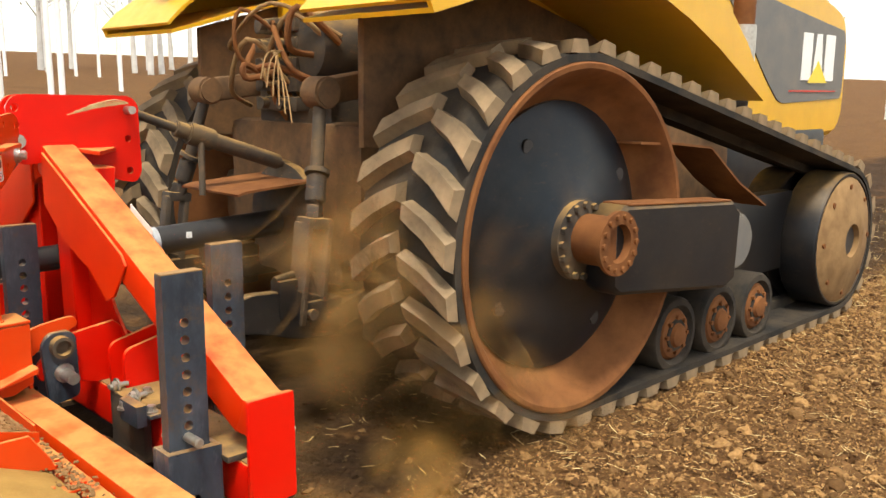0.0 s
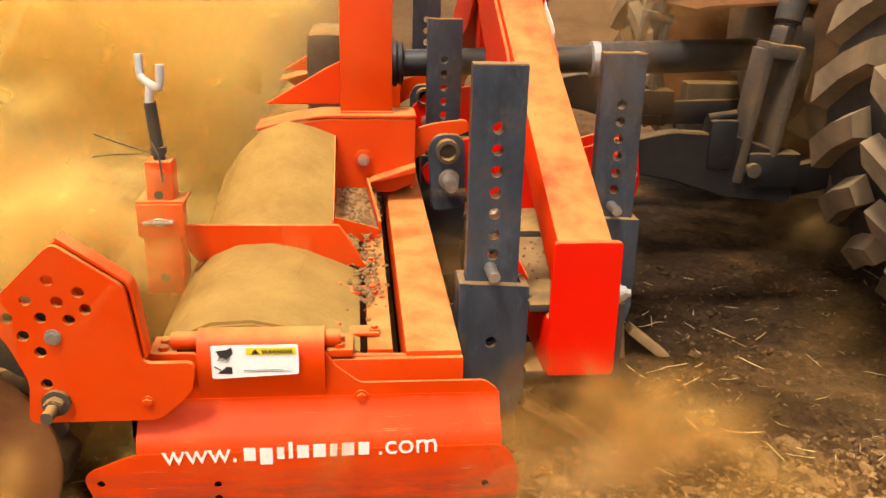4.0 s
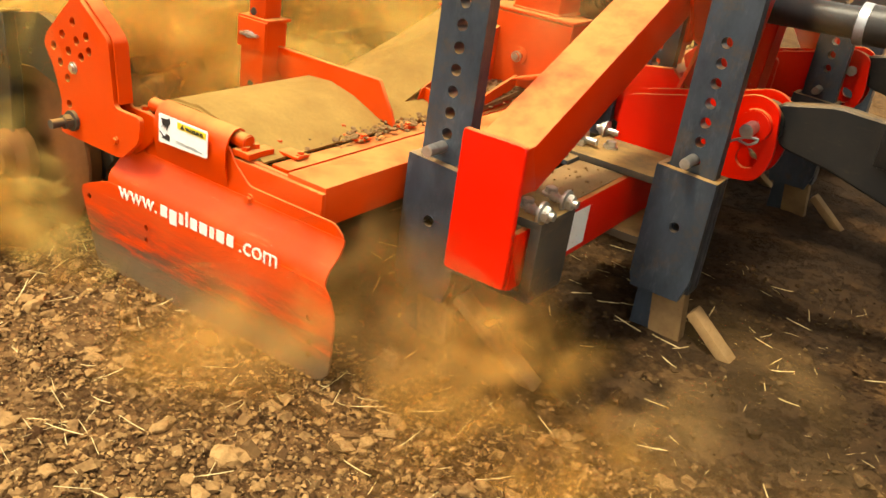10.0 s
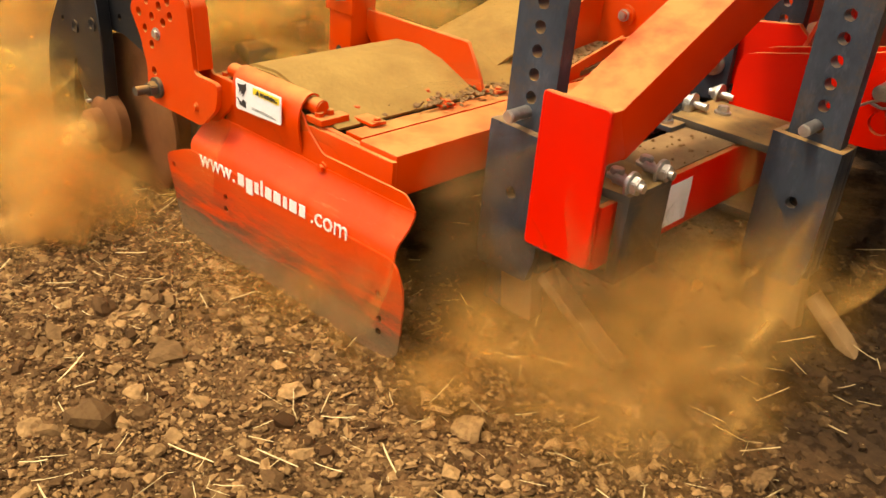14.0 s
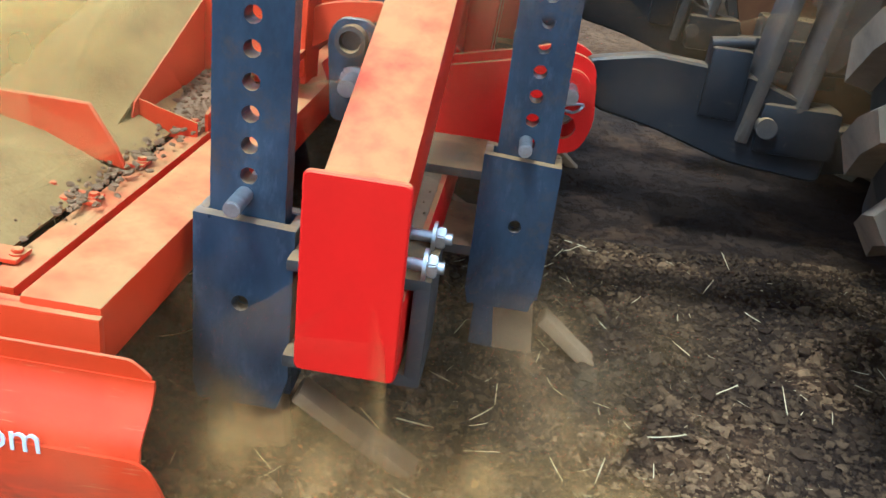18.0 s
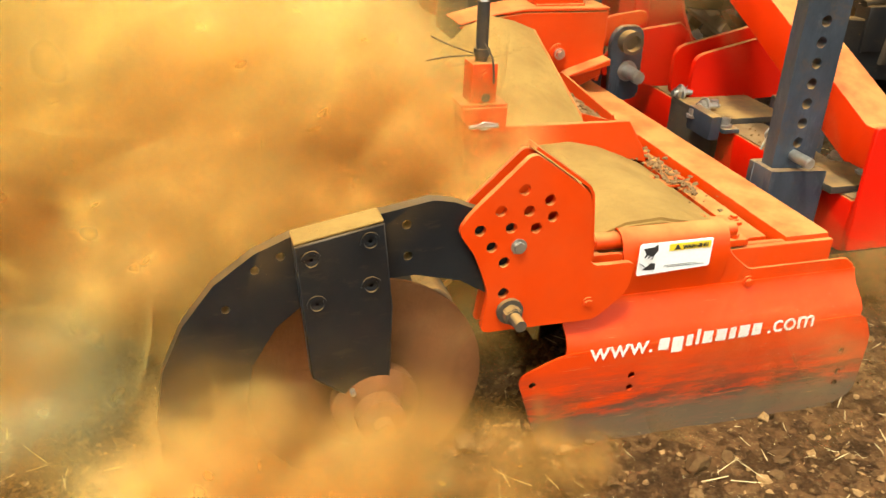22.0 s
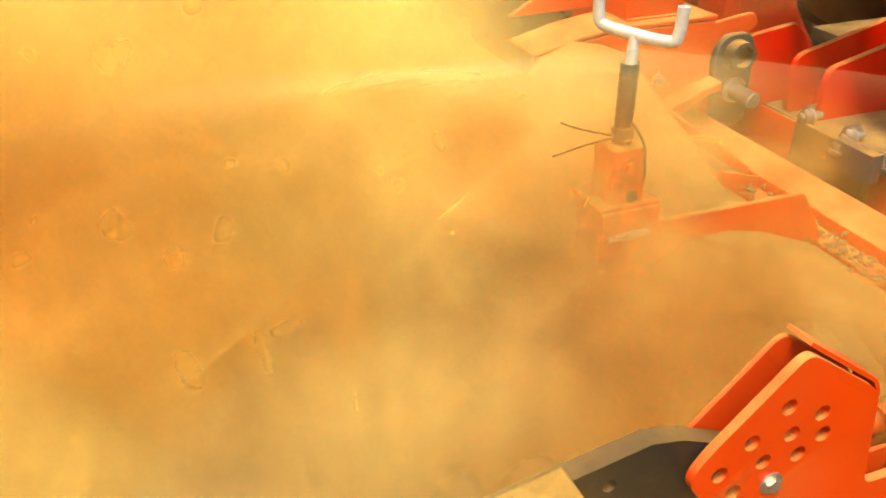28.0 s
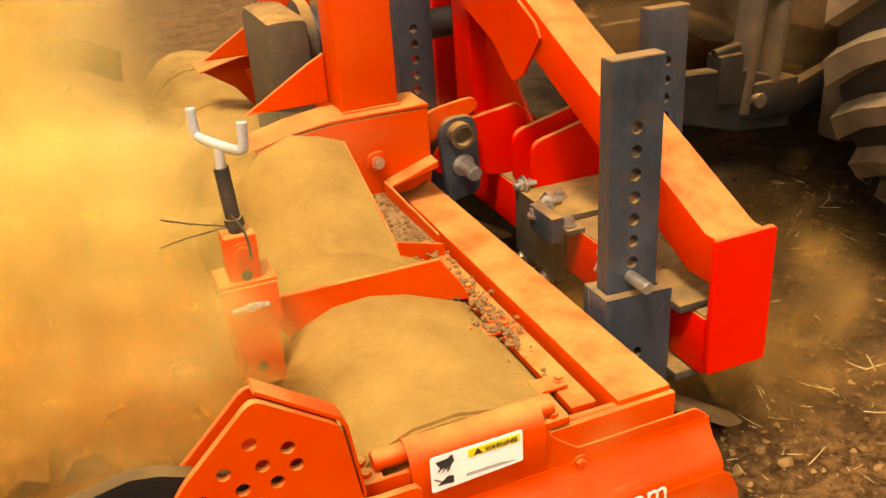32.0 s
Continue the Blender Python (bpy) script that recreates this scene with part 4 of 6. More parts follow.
    part("gearbox", bm_join(box(-0.02, 0.13, 1.74, 2.16, 0.50, 1.0, 0.04), lathe([(0.16, 0.13), (0.16, 0.17), (0.12, 0.18), (0.08, 0.2)], (0, MID, 0.862), "x", 30)), DIM, parent, "dark gearbox casing")
    for y, s in ((1.40, 1), (2 * MID - 1.40, -1)):
        link = part("parallel_link", plate(rounded([(0.44, 0.40), (0.56, 0.42), (0.555, 0.66), (0.53, 0.69), (0.45, 0.69), (0.42, 0.64)], 0.03), "y", y - 0.012, y + 0.012), STEEL, parent, "dark steel link plate with a pin")
        part("boss", lathe([(0.042, 0), (0.042, -0.04), (0.030, -0.042), (0.026, -0.02), (0.012, -0.018)], (0.49, y - 0.012, 0.634), "y", 24), DIM, link)
        part("pin", bm_join(rod((0.50, y, 0.525), (0.50, y - 0.11, 0.522), 0.024, sides=20, edge=0.004), rod((0.50, y - 0.012, 0.525), (0.50, y - 0.02, 0.525), 0.038, sides=20)), ZINC, link)
        part("boss_plate", bm_join(plate(rounded([(0.36, 0.58), (0.45, 0.64), (0.58, 0.70), (0.56, 0.74), (0.44, 0.725), (0.36, 0.70)], 0.03), "y", y + 0.015, y + 0.03)), ORANGE, link)


build_tower(tiller)


# ---- the ripper frame before the tiller ----
def build_frame(parent):
    bar = part("toolbar", box(0.648, 0.822, 0.322, 3.58, 0.285, 0.445, 0.014), RED, parent, "red square toolbar dusted on top")
    part("dust_crust", sheet([(0.655, 0.4455), (0.70, 0.4475), (0.77, 0.4475), (0.808, 0.4455)], 0.33, 3.57, 0.003, "y"), TAN, bar, "crust of brown dust on the bar")
    rnd = random.Random(21)
    for k in range(60):
        s = rnd.uniform(0.0025, 0.007)
        x, y = rnd.uniform(0.665, 0.80), 0.36 + 0.9 * rnd.random()
        part("soil_crumb", bm_join(rod((x, y, 0.446), (x + s * 0.5, y, 0.449 + s), s, s * 0.5, 6)), CAKE, bar)
    for s in (-1, 1):
        def m(y):
            return MID + s * (MID - y)

        lo, hi = sorted((m(0.296), m(0.312)))
        part("end_cap", plate(rounded([(0.646, 0.300), (0.822, 0.300), (0.818, 0.664), (0.644, 0.664)], 0.014), "y", lo, hi), RED, parent, "plain red end plate")
        foot, top = (0.735, m(0.372), 0.583), (0.735, m(1.955 if s < 0 else 1.90), 1.318 if s < 0 else 1.29)
        part("brace_end", box(0.664, 0.806, *sorted((m(0.313), m(0.42))), 0.53, 0.652, 0.01), BRACE, parent)
        part("brace", beam(foot, top, 0.145, 0.135, 0.014), BRACE, parent, "red square brace dusted on top")
        # cheeks under the brace's upper half, and the flat gusset beside its head
        for x0 in (0.809, 0.649):
            part("brace_cheek", plate([(m(1.13), 0.965), (m(1.16), 1.005), (m(1.40), 1.118), (m(1.70), 1.258), (m(1.885), 1.343), (m(1.885), 1.12), (m(1.70), 0.99), (m(1.45), 0.90), (m(1.31), 0.80), (m(1.24), 0.83)], "x", x0, x0 + 0.012, r=0.002), BRACE, parent)
        part("gusset", plate([(0.808, m(1.66)), (0.808, m(1.90)), (0.985, m(1.90))], "z", 1.335, 1.352, r=0.002), BRACE, parent, "flat triangular gusset dusted on top")
        lo, hi = sorted((m(1.905), m(1.921)))
        part("head_plate", plate(rounded([(0.62, 1.585), (1.06, 1.578), (1.10, 1.545), (1.105, 1.23), (1.075, 1.185), (0.99, 1.20), (0.90, 1.28), (0.72, 1.30), (0.58, 1.29), (0.535, 1.32), (0.53, 1.54), (0.56, 1.58)], 0.025), "y", lo, hi,
                                 [(1.048, 1.515, 0.019), (1.046, 1.386, 0.016), (1.048, 1.242, 0.016), (0.565, 1.53, 0.017), (0.565, 1.46, 0.017), (0.565, 1.335, 0.017)]), RED, parent, "red hitch cheek with pin holes")
        part("bolt", bolt((0.565, m(1.905), 1.39), "y", 0.024, 0.03, 1 if s > 0 else -1), ZINC, parent)
        lo, hi = sorted((m(1.72), m(1.86)))
        part("leg", bm_join(plate([(0.690, 0.44), (0.84, 0.44), (0.86, 0.80), (0.90, 1.28), (0.68, 1.28), (0.685, 0.90)], "y", lo, hi, r=0.006)), RED, parent, "red upright leg of the headstock")
        part("leg_wing", plate([(m(1.30), 0.452), (m(1.72), 0.452), (m(1.72), 1.05), (m(1.62), 0.98), (m(1.48), 0.72), (m(1.36), 0.60)], "x", 0.752, 0.766, r=0.002), RED, parent)
        # lower hitch bracket
        for y in (1.20, 1.33):
            lo, hi = sorted((m(y), m(y + 0.02)))
            br = part("hitch_cheek", plate(rounded([(0.66, 0.44), (1.02, 0.46), (1.12, 0.47), (1.15, 0.55), (1.13, 0.70), (1.07, 0.725), (0.96, 0.69), (0.66, 0.62)], 0.04), "y", lo, hi, [(1.075, 0.535, 0.032)]), RED, parent)
            part("boss", rod((1.075, m(y) - 0.012 * s, 0.635), (1.075, m(y) + 0.025 * s, 0.635), 0.05, sides=24, edge=0.004), RED, br)
        part("hitch_pin", bm_join(rod((1.075, m(1.11), 0.632), (1.075, m(1.37), 0.638), 0.020, sides=18, edge=0.003), rod((1.075, m(1.18), 0.634), (1.075, m(1.192), 0.634), 0.034, sides=18)), ZINC, parent)
        part("lynch_pin", pipe([(1.05, m(1.13), 0.60), (1.09, m(1.125), 0.595), (1.11, m(1.13), 0.615), (1.07, m(1.125), 0.61), (1.03, m(1.13), 0.585)], 0.004, 6), ZINC, parent)
        part("side_arm", plate([(0.40, 0.55), (0.50, 0.66), (0.72, 0.69), (0.80, 0.62), (0.80, 0.45), (0.64, 0.45), (0.42, 0.50)], "y", *sorted((m(1.42), m(1.44)))), RED, parent)
    part("top_pin", bm_join(rod((1.048, MID - 0.10, 1.515), (1.048, MID + 0.10, 1.515), 0.018, sides=18)), ZINC, parent)
    part("adjust_pin", bm_join(rod((0.565, MID - 0.09, 1.39), (0.565, MID + 0.09, 1.39), 0.022, sides=18)), ZINC, parent)
    part("twine", bm_join(*[pipe([(1.05, 1.895, 1.545), (0.98 - 0.02 * k, 1.885, 1.56 - 0.01 * k), (0.86 - 0.03 * k, 1.88, 1.535 - 0.012 * k)], 0.003, 5) for k in range(4)]), STRAW, parent, "frayed straw twine")
    st = part("warning_label", plate([(-0.10, -0.03), (0.10, -0.03), (0.10, 0.06), (-0.10, 0.06)], "y", 0, 0.002, r=0), WHITE, parent, "white sticker with a yellow band on the brace")
    st.matrix_basis = Matrix.Translation((0.8235, 1.36, 1.058)) @ pose(0, 0, 0, 0, 0, 90) @ pose(0, 0, 0, 0, -24.9, 0)
    part("yellow_band", plate([(-0.02, 0.03), (0.095, 0.03), (0.095, 0.056), (-0.02, 0.056)], "y", -0.0012, 0, r=0), SIGNYELLOW, st)
    part("pictogram", plate([(-0.09, -0.02), (-0.05, -0.02), (-0.045, 0.0), (-0.07, 0.01)], "y", -0.0012, 0, r=0), INK_AND_HOLES, st)


build_frame(tiller)


def build_tine(parent, x, y, top, front):
    """A ripper shank in its pocket, clamped to the toolbar; front: before the bar, else behind it."""
    w, th = 0.068, 0.045
    z0 = 0.985 - 0.07 + (top - 1.069)
    holes = [(x + 0.0, z0 - 0.0552 * k, 0.0155) for k in range(7)]
    sh = part("shank", plate([(x - w, -0.05), (x + w, -0.05), (x + w, top), (x - w, top)], "y", y, y + th, holes + [(x, 0.348, 0.015)]), STEEL, parent, "dark steel ripper shank with a row of holes")
    part("shank_top", box(x - w + 0.001, x + w - 0.001, y + 0.001, y + th - 0.001, top, top + 0.003, 0), TAN, sh)
    lo, hi = (x - 0.088, x + 0.095) if not front else (x - 0.095, x + 0.085)
    po = part("pocket", bm_join(plate([(lo, 0.17), (lo + 0.01, 0.13), (hi - 0.02, 0.13), (hi, 0.20), (hi, 0.505), (lo, 0.515)], "y", y - 0.030, y - 0.004, [(x, 0.348, 0.016)]),
                                box(lo, lo + 0.018, y - 0.004, y + th + 0.004, 0.15, 0.515, 0.002), box(hi - 0.018, hi, y - 0.004, y + th + 0.004, 0.15, 0.505, 0.002),
                                plate([(lo, 0.15), (hi, 0.15), (hi, 0.505), (lo, 0.515)], "y", y + th + 0.004, y + th + 0.03)), STEEL, parent, "dark steel clamp pocket")
    part("pin", bm_join(rod((x - 0.005, y - 0.075, 0.548), (x - 0.008, y + th + 0.05, 0.548), 0.0155, sides=16, edge=0.003)), ZINC, sh)
    part("clip", pipe([(x - 0.03, y + th + 0.04, 0.56), (x - 0.04, y + th + 0.045, 0.58), (x - 0.02, y + th + 0.04, 0.60), (x - 0.05, y + th + 0.04, 0.535)], 0.004, 6), ZINC, sh)
    s = 1 if not front else -1
    bx = hi if not front else lo
    x1 = 0.86 if not front else 0.61
    reach = (y - 0.07, y + 0.11) if not front else (y - 0.03, y + 0.25)
    jaw = part("clamp_jaw", bm_join(box(*sorted((bx - s * 0.004, x1)), *reach, 0.449, 0.472, 0.006), box(*sorted((bx - s * 0.004, x1)), *reach, 0.255, 0.281, 0.006),
                                     box(*sorted((x1 - s * 0.03, x1)), *reach, 0.27, 0.46, 0.006)), DIM, po)
    for yy in ((y - 0.046, y + 0.077) if not front else (y + 0.06, y + 0.22)):
        for zz in (0.49, 0.235)[:2 if front else 1]:
            part("bolt", bm_join(rod((x1 - s * 0.06, yy, zz), (x1 + s * 0.016, yy, zz), 0.011, sides=12), bolt((x1 - s * 0.02, yy, zz), "x", 0.022, 0.024, s)), ZINC, po)
        part("nut", bolt((x1 - s * 0.085, yy + 0.05, 0.472), "z", 0.017, 0.022, 1), ZINC, po)
    fx = x + 0.075
    part("point", bm_join(beam((fx + 0.03, y + th / 2, 0.15 - 0.05 * front), (fx + 0.42 - 0.08 * front, y + th / 2, -0.10 - 0.05 * front), 0.062, 0.03, 0.006), beam((fx - 0.05, y + th / 2, 0.16), (fx - 0.02, y + th / 2, -0.1), 0.05, 0.10, 0.004)), TAN, sh, "soil-polished ripper point")


TINES = [(0.516, 0.432, 1.069, False), (0.993, 0.985, 1.03, True), (0.516, 1.81, 1.05, False), (0.516, 2.75, 1.12, False), (0.993, 2.48, 1.12, True), (0.993, 3.36, 1.2, True)]
for spec in TINES:
    build_tine(tiller, *spec)
# clamp with bright bolts on the toolbar's near end
part("bar_clamp", bm_join(box(0.60, 0.66, 0.88, 1.06, 0.447, 0.462, 0.003), box(0.56, 0.60, 0.90, 1.04, 0.42, 0.50, 0.004)), STEEL, tiller)
for x, y in ((0.62, 0.91), (0.62, 1.03), (0.59, 0.94), (0.57, 1.02)):
    part("bolt", bolt((x, y, 0.462), "z", 0.018, 0.03, 1), ZINC, tiller)
part("bar_label", box(0.8225, 0.8245, 0.60, 0.72, 0.31, 0.42, 0), WHITE, tiller, "torn white sticker on the toolbar")


# ---- the drive shaft from tractor to gearbox ----
shaft = thing("drive_shaft", "black plastic drive shaft guard with ribbed end boots", "drive shaft")
part("guard", bm_join(rod((0.34, MID, 0.862), (1.14, MID, 0.889), 0.055, sides=28, edge=0.006), rod((1.16, MID, 0.89), (2.05, MID, 0.925), 0.068, sides=28, edge=0.006)), PLASTIC, shaft)
part("collar", lathe([(0.045, 0.0), (0.072, 0.004), (0.072, 0.035), (0.05, 0.042)], (1.135, MID, 0.889), "x", 24), BRIGHT, shaft, "pale collar")


def boot(x0, x1, z):
    prof, n = [], 9
    for k in range(n):
        u = k / (n - 1)
        r = 0.075 + 0.055 * u
        prof += [(r, (x1 - x0) * u), (r + 0.014, (x1 - x0) * (u + 0.4 / n))]
    return lathe(prof, (x0, MID, z), "x", 28)


part("boot", boot(0.36, 0.17, 0.862), PLASTIC, shaft)
part("boot", boot(2.0, 2.28, 0.928), PLASTIC, shaft)
part("sticker", box(1.30, 1.33, MID - 0.069, MID - 0.066, 0.90, 0.93, 0), WHITE, shaft)

# ---- the rubber-tracked tractor ----
tractor = thing("crawler_tractor", "yellow rubber-tracked crawler tractor, dusty and rust-stained", "tractor")
WHEEL, IDLER = (2.56, 0.93, 0.845), (5.64, 0.585, 0.51)  # x, z, radius of the belt's middle
TRACK_W = 0.60


def belt_path():
    """The belt's closed line round drive wheel and idler: straight runs and arcs, as a function of the way along it."""
    (x1, z1, r1), (x2, z2, r2) = WHEEL, IDLER
    d, base = math.hypot(x2 - x1, z2 - z1), math.atan2(z2 - z1, x2 - x1)
    off = math.acos((r1 - r2) / d)
    up, down = base + off, base - off
    a, b = (x1 + r1 * math.cos(up), z1 + r1 * math.sin(up)), (x2 + r2 * math.cos(up), z2 + r2 * math.sin(up))
    c, e = (x2 + r2 * math.cos(down), z2 + r2 * math.sin(down)), (x1 + r1 * math.cos(down), z1 + r1 * math.sin(down))
    run = math.hypot(b[0] - a[0], b[1] - a[1])
    turn2 = up - down
    turn1 = 2 * math.pi - turn2
    total = 2 * run + r2 * turn2 + r1 * turn1

    def place(s):
        """x, z and the outward angle at s metres, forward along the upper run."""
        s %= total
        if s < run:
            u = s / run
            return a[0] + (b[0] - a[0]) * u, a[1] + (b[1] - a[1]) * u, up
        s -= run
        if s < r2 * turn2:
            g = up - s / r2
            return x2 + r2 * math.cos(g), z2 + r2 * math.sin(g), g
        s -= r2 * turn2
        if s < run:
            u = s / run
            return c[0] + (e[0] - c[0]) * u, c[1] + (e[1] - c[1]) * u, down
        s -= run
        g = down - s / r1
        return x1 + r1 * math.cos(g), z1 + r1 * math.sin(g), g

    return place, total


PLACE, AROUND = belt_path()
LUGS = []


def ring(y0, y1, inner, outer, n=120):
    """A belt-shaped band between two offsets from the belt's line."""
    bm, rows = bmesh.new(), []
    for k in range(n):
        x, z, g = PLACE(AROUND * k / n)
        cx, cz = math.cos(g), math.sin(g)
        rows.append([bm.verts.new((x + cx * o, y, z + cz * o)) for o, y in ((inner, y0), (outer, y0), (outer, y1), (inner, y1))])
    for k in range(n):
        a, b = rows[k], rows[(k + 1) % n]
        for j in range(4):
            bm.faces.new((a[j], a[(j + 1) % 4], b[(j + 1) % 4], b[j]))
    return bm


def lug_mesh():
    """One pair of slanted tread bars, staggered to either side; z outward, x along the belt, y across it."""
    bms = []
    for s in (-1, 1):
        sh = 0.0 if s < 0 else 0.075
        bm = bmesh.new()
        q = []
        for y, x, w in ((0.02, 0.085, 0.050), (0.16, 0.022, 0.058), (0.30, -0.07, 0.068)):
            q.append([bm.verts.new((x + sh + dx, s * y, z)) for dx, z in ((-w, 0), (-w * 0.7, 0.060), (w * 0.7, 0.060), (w, 0))])
        for u, v in zip(q, q[1:]):
            for j in range(4):
                bm.faces.new((u[j], u[(j + 1) % 4], v[(j + 1) % 4], v[j]))
        bm.faces.new(q[0]), bm.faces.new(q[-1])
        bevel(bm, 0.022, 3)
        bms.append(bm)
    return bm_join(*bms)


def build_track(y_out, s):
    """One track: s = 1 when its outer side faces -y."""
    y_in = y_out + s * TRACK_W
    mid = (y_out + y_in) / 2
    belt = part("track_belt", ring(*sorted((y_out, y_in)), -0.022, 0.014), RUBBER, tractor, "rubber track belt")
    part("guide_rib", ring(*sorted((mid - 0.03, mid + 0.03)), -0.08, -0.02), RUBBER, belt)
    n = 52
    first = None
    for k in range(n):
        if first is None:
            ob = first = part("tread_lug", lug_mesh(), LUGRUBBER, tractor)
        else:
            ob = new("tread_lug", first.data)
            ob.parent = tractor
        LUGS.append((ob, mid, AROUND * k / n))

    def out(profile):
        return [(r, s * w) for r, w in profile]

    x, z, r = WHEEL
    wheel = part("drive_wheel", lathe(out([(0.76, 0.27), (0.82, 0.27), (0.82, -0.005), (0.812, -0.012), (0.79, -0.010), (0.765, 0.02), (0.735, 0.09), (0.70, 0.15), (0.655, 0.185), (0.64, 0.20), (0.60, 0.21), (0.30, 0.17), (0.17, 0.14), (0.17, 0.22)]), (0, 0, 0), "y", 72), RUSTY, tractor, "big rust-stained drive wheel")
    wheel.matrix_basis = pose(x, y_out, z)
    disc = part("wheel_disc", lathe(out([(0.645, 0.195), (0.645, 0.172), (0.62, 0.16), (0.50, 0.125), (0.34, 0.095), (0.20, 0.06), (0.19, 0.05), (0.05, 0.05)]), (0, 0, 0), "y", 72), DISC, wheel, "black dished wheel disc")
    for k in range(4):
        a = radians(32 + 90 * k)
        # Black plug in place of an opening, dark as its inside would be.
        part("disc_hole_shade", rod((math.cos(a) * 0.52, s * 0.1255, math.sin(a) * 0.52), (math.cos(a) * 0.52, s * 0.16, math.sin(a) * 0.52), 0.034, sides=16), INK_AND_HOLES, disc)
    part("inner_rim", lathe(out([(0.76, 0.33), (0.82, 0.33), (0.82, 0.60), (0.76, 0.60)]), (0, 0, 0), "y", 56), RUSTY, wheel)
    part("hub_flange", lathe(out([(0.19, 0.05), (0.19, 0.012), (0.15, 0.006), (0.13, 0.0)]), (0, 0, 0), "y", 36), DIM, wheel)
    for k in range(16):
        a = 2 * math.pi * k / 16
        part("wheel_nut", rod((math.cos(a) * 0.168, s * 0.02, math.sin(a) * 0.168), (math.cos(a) * 0.168, -s * 0.012, math.sin(a) * 0.168), 0.018, sides=6), DIM, wheel)
    spin.append((wheel, SPEED[0] / (r + 0.03)))
    # axle housing and the long side arm, outside the wheel
    house = part("axle_housing", lathe(out([(0.10, 0.05), (0.118, 0.0), (0.118, -0.16), (0.15, -0.165), (0.15, -0.185), (0.09, -0.188), (0.085, -0.15), (0.01, -0.148)]), (x + 0.01, y_out, z + 0.01), "y", 40), RUSTY, tractor, "rusty axle housing with a ring of bolts")
    for k in range(14):
        a = 2 * math.pi * k / 14
        part("bolt", rod((x + 0.01 + math.cos(a) * 0.125, y_out - s * 0.185, z + 0.01 + math.sin(a) * 0.125), (x + 0.01 + math.cos(a) * 0.125, y_out - s * 0.20, z + 0.01 + math.sin(a) * 0.125), 0.014, sides=6), RUSTY, house)
    arm = part("side_arm", plate([(2.58, 0.72), (2.64, 0.68), (3.66, 0.56), (3.76, 0.60), (3.78, 0.97), (3.70, 1.04), (2.68, 1.10), (2.58, 1.04)], "y", *sorted((y_out - s * 0.15, y_out + s * 0.02)), r=0.02), BLACK, tractor, "dented black side arm")
    part("top_crust", plate([(2.70, 1.095), (3.68, 1.037), (3.68, 1.047), (2.70, 1.107)], "y", *sorted((y_out - s * 0.14, y_out + s * 0.01))), RUSTY, arm)
    part("pivot_cap", rod((3.82, y_out - s * 0.13, 0.80), (3.82, y_out + s * 0.2, 0.80), 0.155, sides=32, edge=0.015), GREY, tractor)
    part("bush", rod((4.02, y_out - s * 0.02, 0.86), (4.02, y_out + s * 0.3, 0.86), 0.085, sides=24, edge=0.01), DIM, tractor)
    part("inner_frame", bm_join(box(2.9, 5.3, *sorted((y_out + s * 0.24, y_out + s * 0.36)), 0.40, 0.95, 0.03)), BLACK, tractor)
    guard = part("mud_guard", bm_join(sheet([(3.02, 1.36), (3.35, 1.345), (3.72, 1.31), (4.05, 1.10), (4.42, 0.93)], *sorted((y_out + s * 0.02, y_out + s * 0.30)), 0.012, "y")), RUSTY, tractor, "bent dust-covered guard plate")
    for xx in (3.50, 3.98, 4.46):
        zz = 0.285
        ro = part("mid_roller", lathe(out([(0.10, 0.27), (0.205, 0.27), (0.215, 0.25), (0.215, 0.06), (0.205, 0.045), (0.17, 0.04), (0.15, 0.07), (0.10, 0.075), (0.09, 0.04), (0.05, 0.035)]), (0, 0, 0), "y", 40), RUBBER, tractor, "rubber-tyred track roller")
        ro.matrix_basis = pose(xx, y_out, zz)
        part("roller_hub", lathe(out([(0.148, 0.072), (0.13, 0.05), (0.075, 0.045), (0.06, 0.02), (0.03, 0.015)]), (0, 0, 0), "y", 30), RUSTY, ro)
        for k in range(8):
            a = 2 * math.pi * k / 8
            part("bolt", rod((math.cos(a) * 0.10, s * 0.06, math.sin(a) * 0.10), (math.cos(a) * 0.10, s * 0.03, math.sin(a) * 0.10), 0.014, sides=6), RUSTY, ro)
        spin.append((ro, SPEED[0] / 0.215))
    x, z, r = IDLER
    idl = part("front_idler", lathe(out([(0.30, 0.26), (0.475, 0.26), (0.485, 0.25), (0.485, 0.02), (0.47, 0.0), (0.455, 0.0), (0.44, 0.03)]), (0, 0, 0), "y", 60), BLACK, tractor, "front idler wheel")
    idl.matrix_basis = pose(x, y_out, z)
    part("idler_disc", lathe(out([(0.452, 0.04), (0.452, 0.012), (0.43, -0.005), (0.22, -0.05), (0.17, -0.06), (0.12, -0.06), (0.115, -0.02), (0.02, -0.015)]), (0, 0, 0), "y", 56), TAN, idl, "tan dust-coated idler disc")
    # Black disc over the hub recess, painting its depth dark.
    part("idler_bore_shade", rod((0, -s * 0.022, 0), (0, -s * 0.030, 0), 0.10, sides=28), INK_AND_HOLES, idl)
    for k in range(8):
        a = 2 * math.pi * k / 8
        part("bolt", rod((math.cos(a) * 0.38, s * 0.01, math.sin(a) * 0.38), (math.cos(a) * 0.38, -s * 0.025, math.sin(a) * 0.38), 0.018, sides=10), RUSTY, idl)
    part("inner_tyre", lathe(out([(0.30, 0.34), (0.475, 0.34), (0.485, 0.35), (0.485, 0.58), (0.30, 0.58)]), (0, 0, 0), "y", 48), BLACK, idl)
    spin.append((idl, SPEED[0] / 0.51))


spin = []
build_track(0.45, 1)
build_track(2 * MID - 0.45, -1)


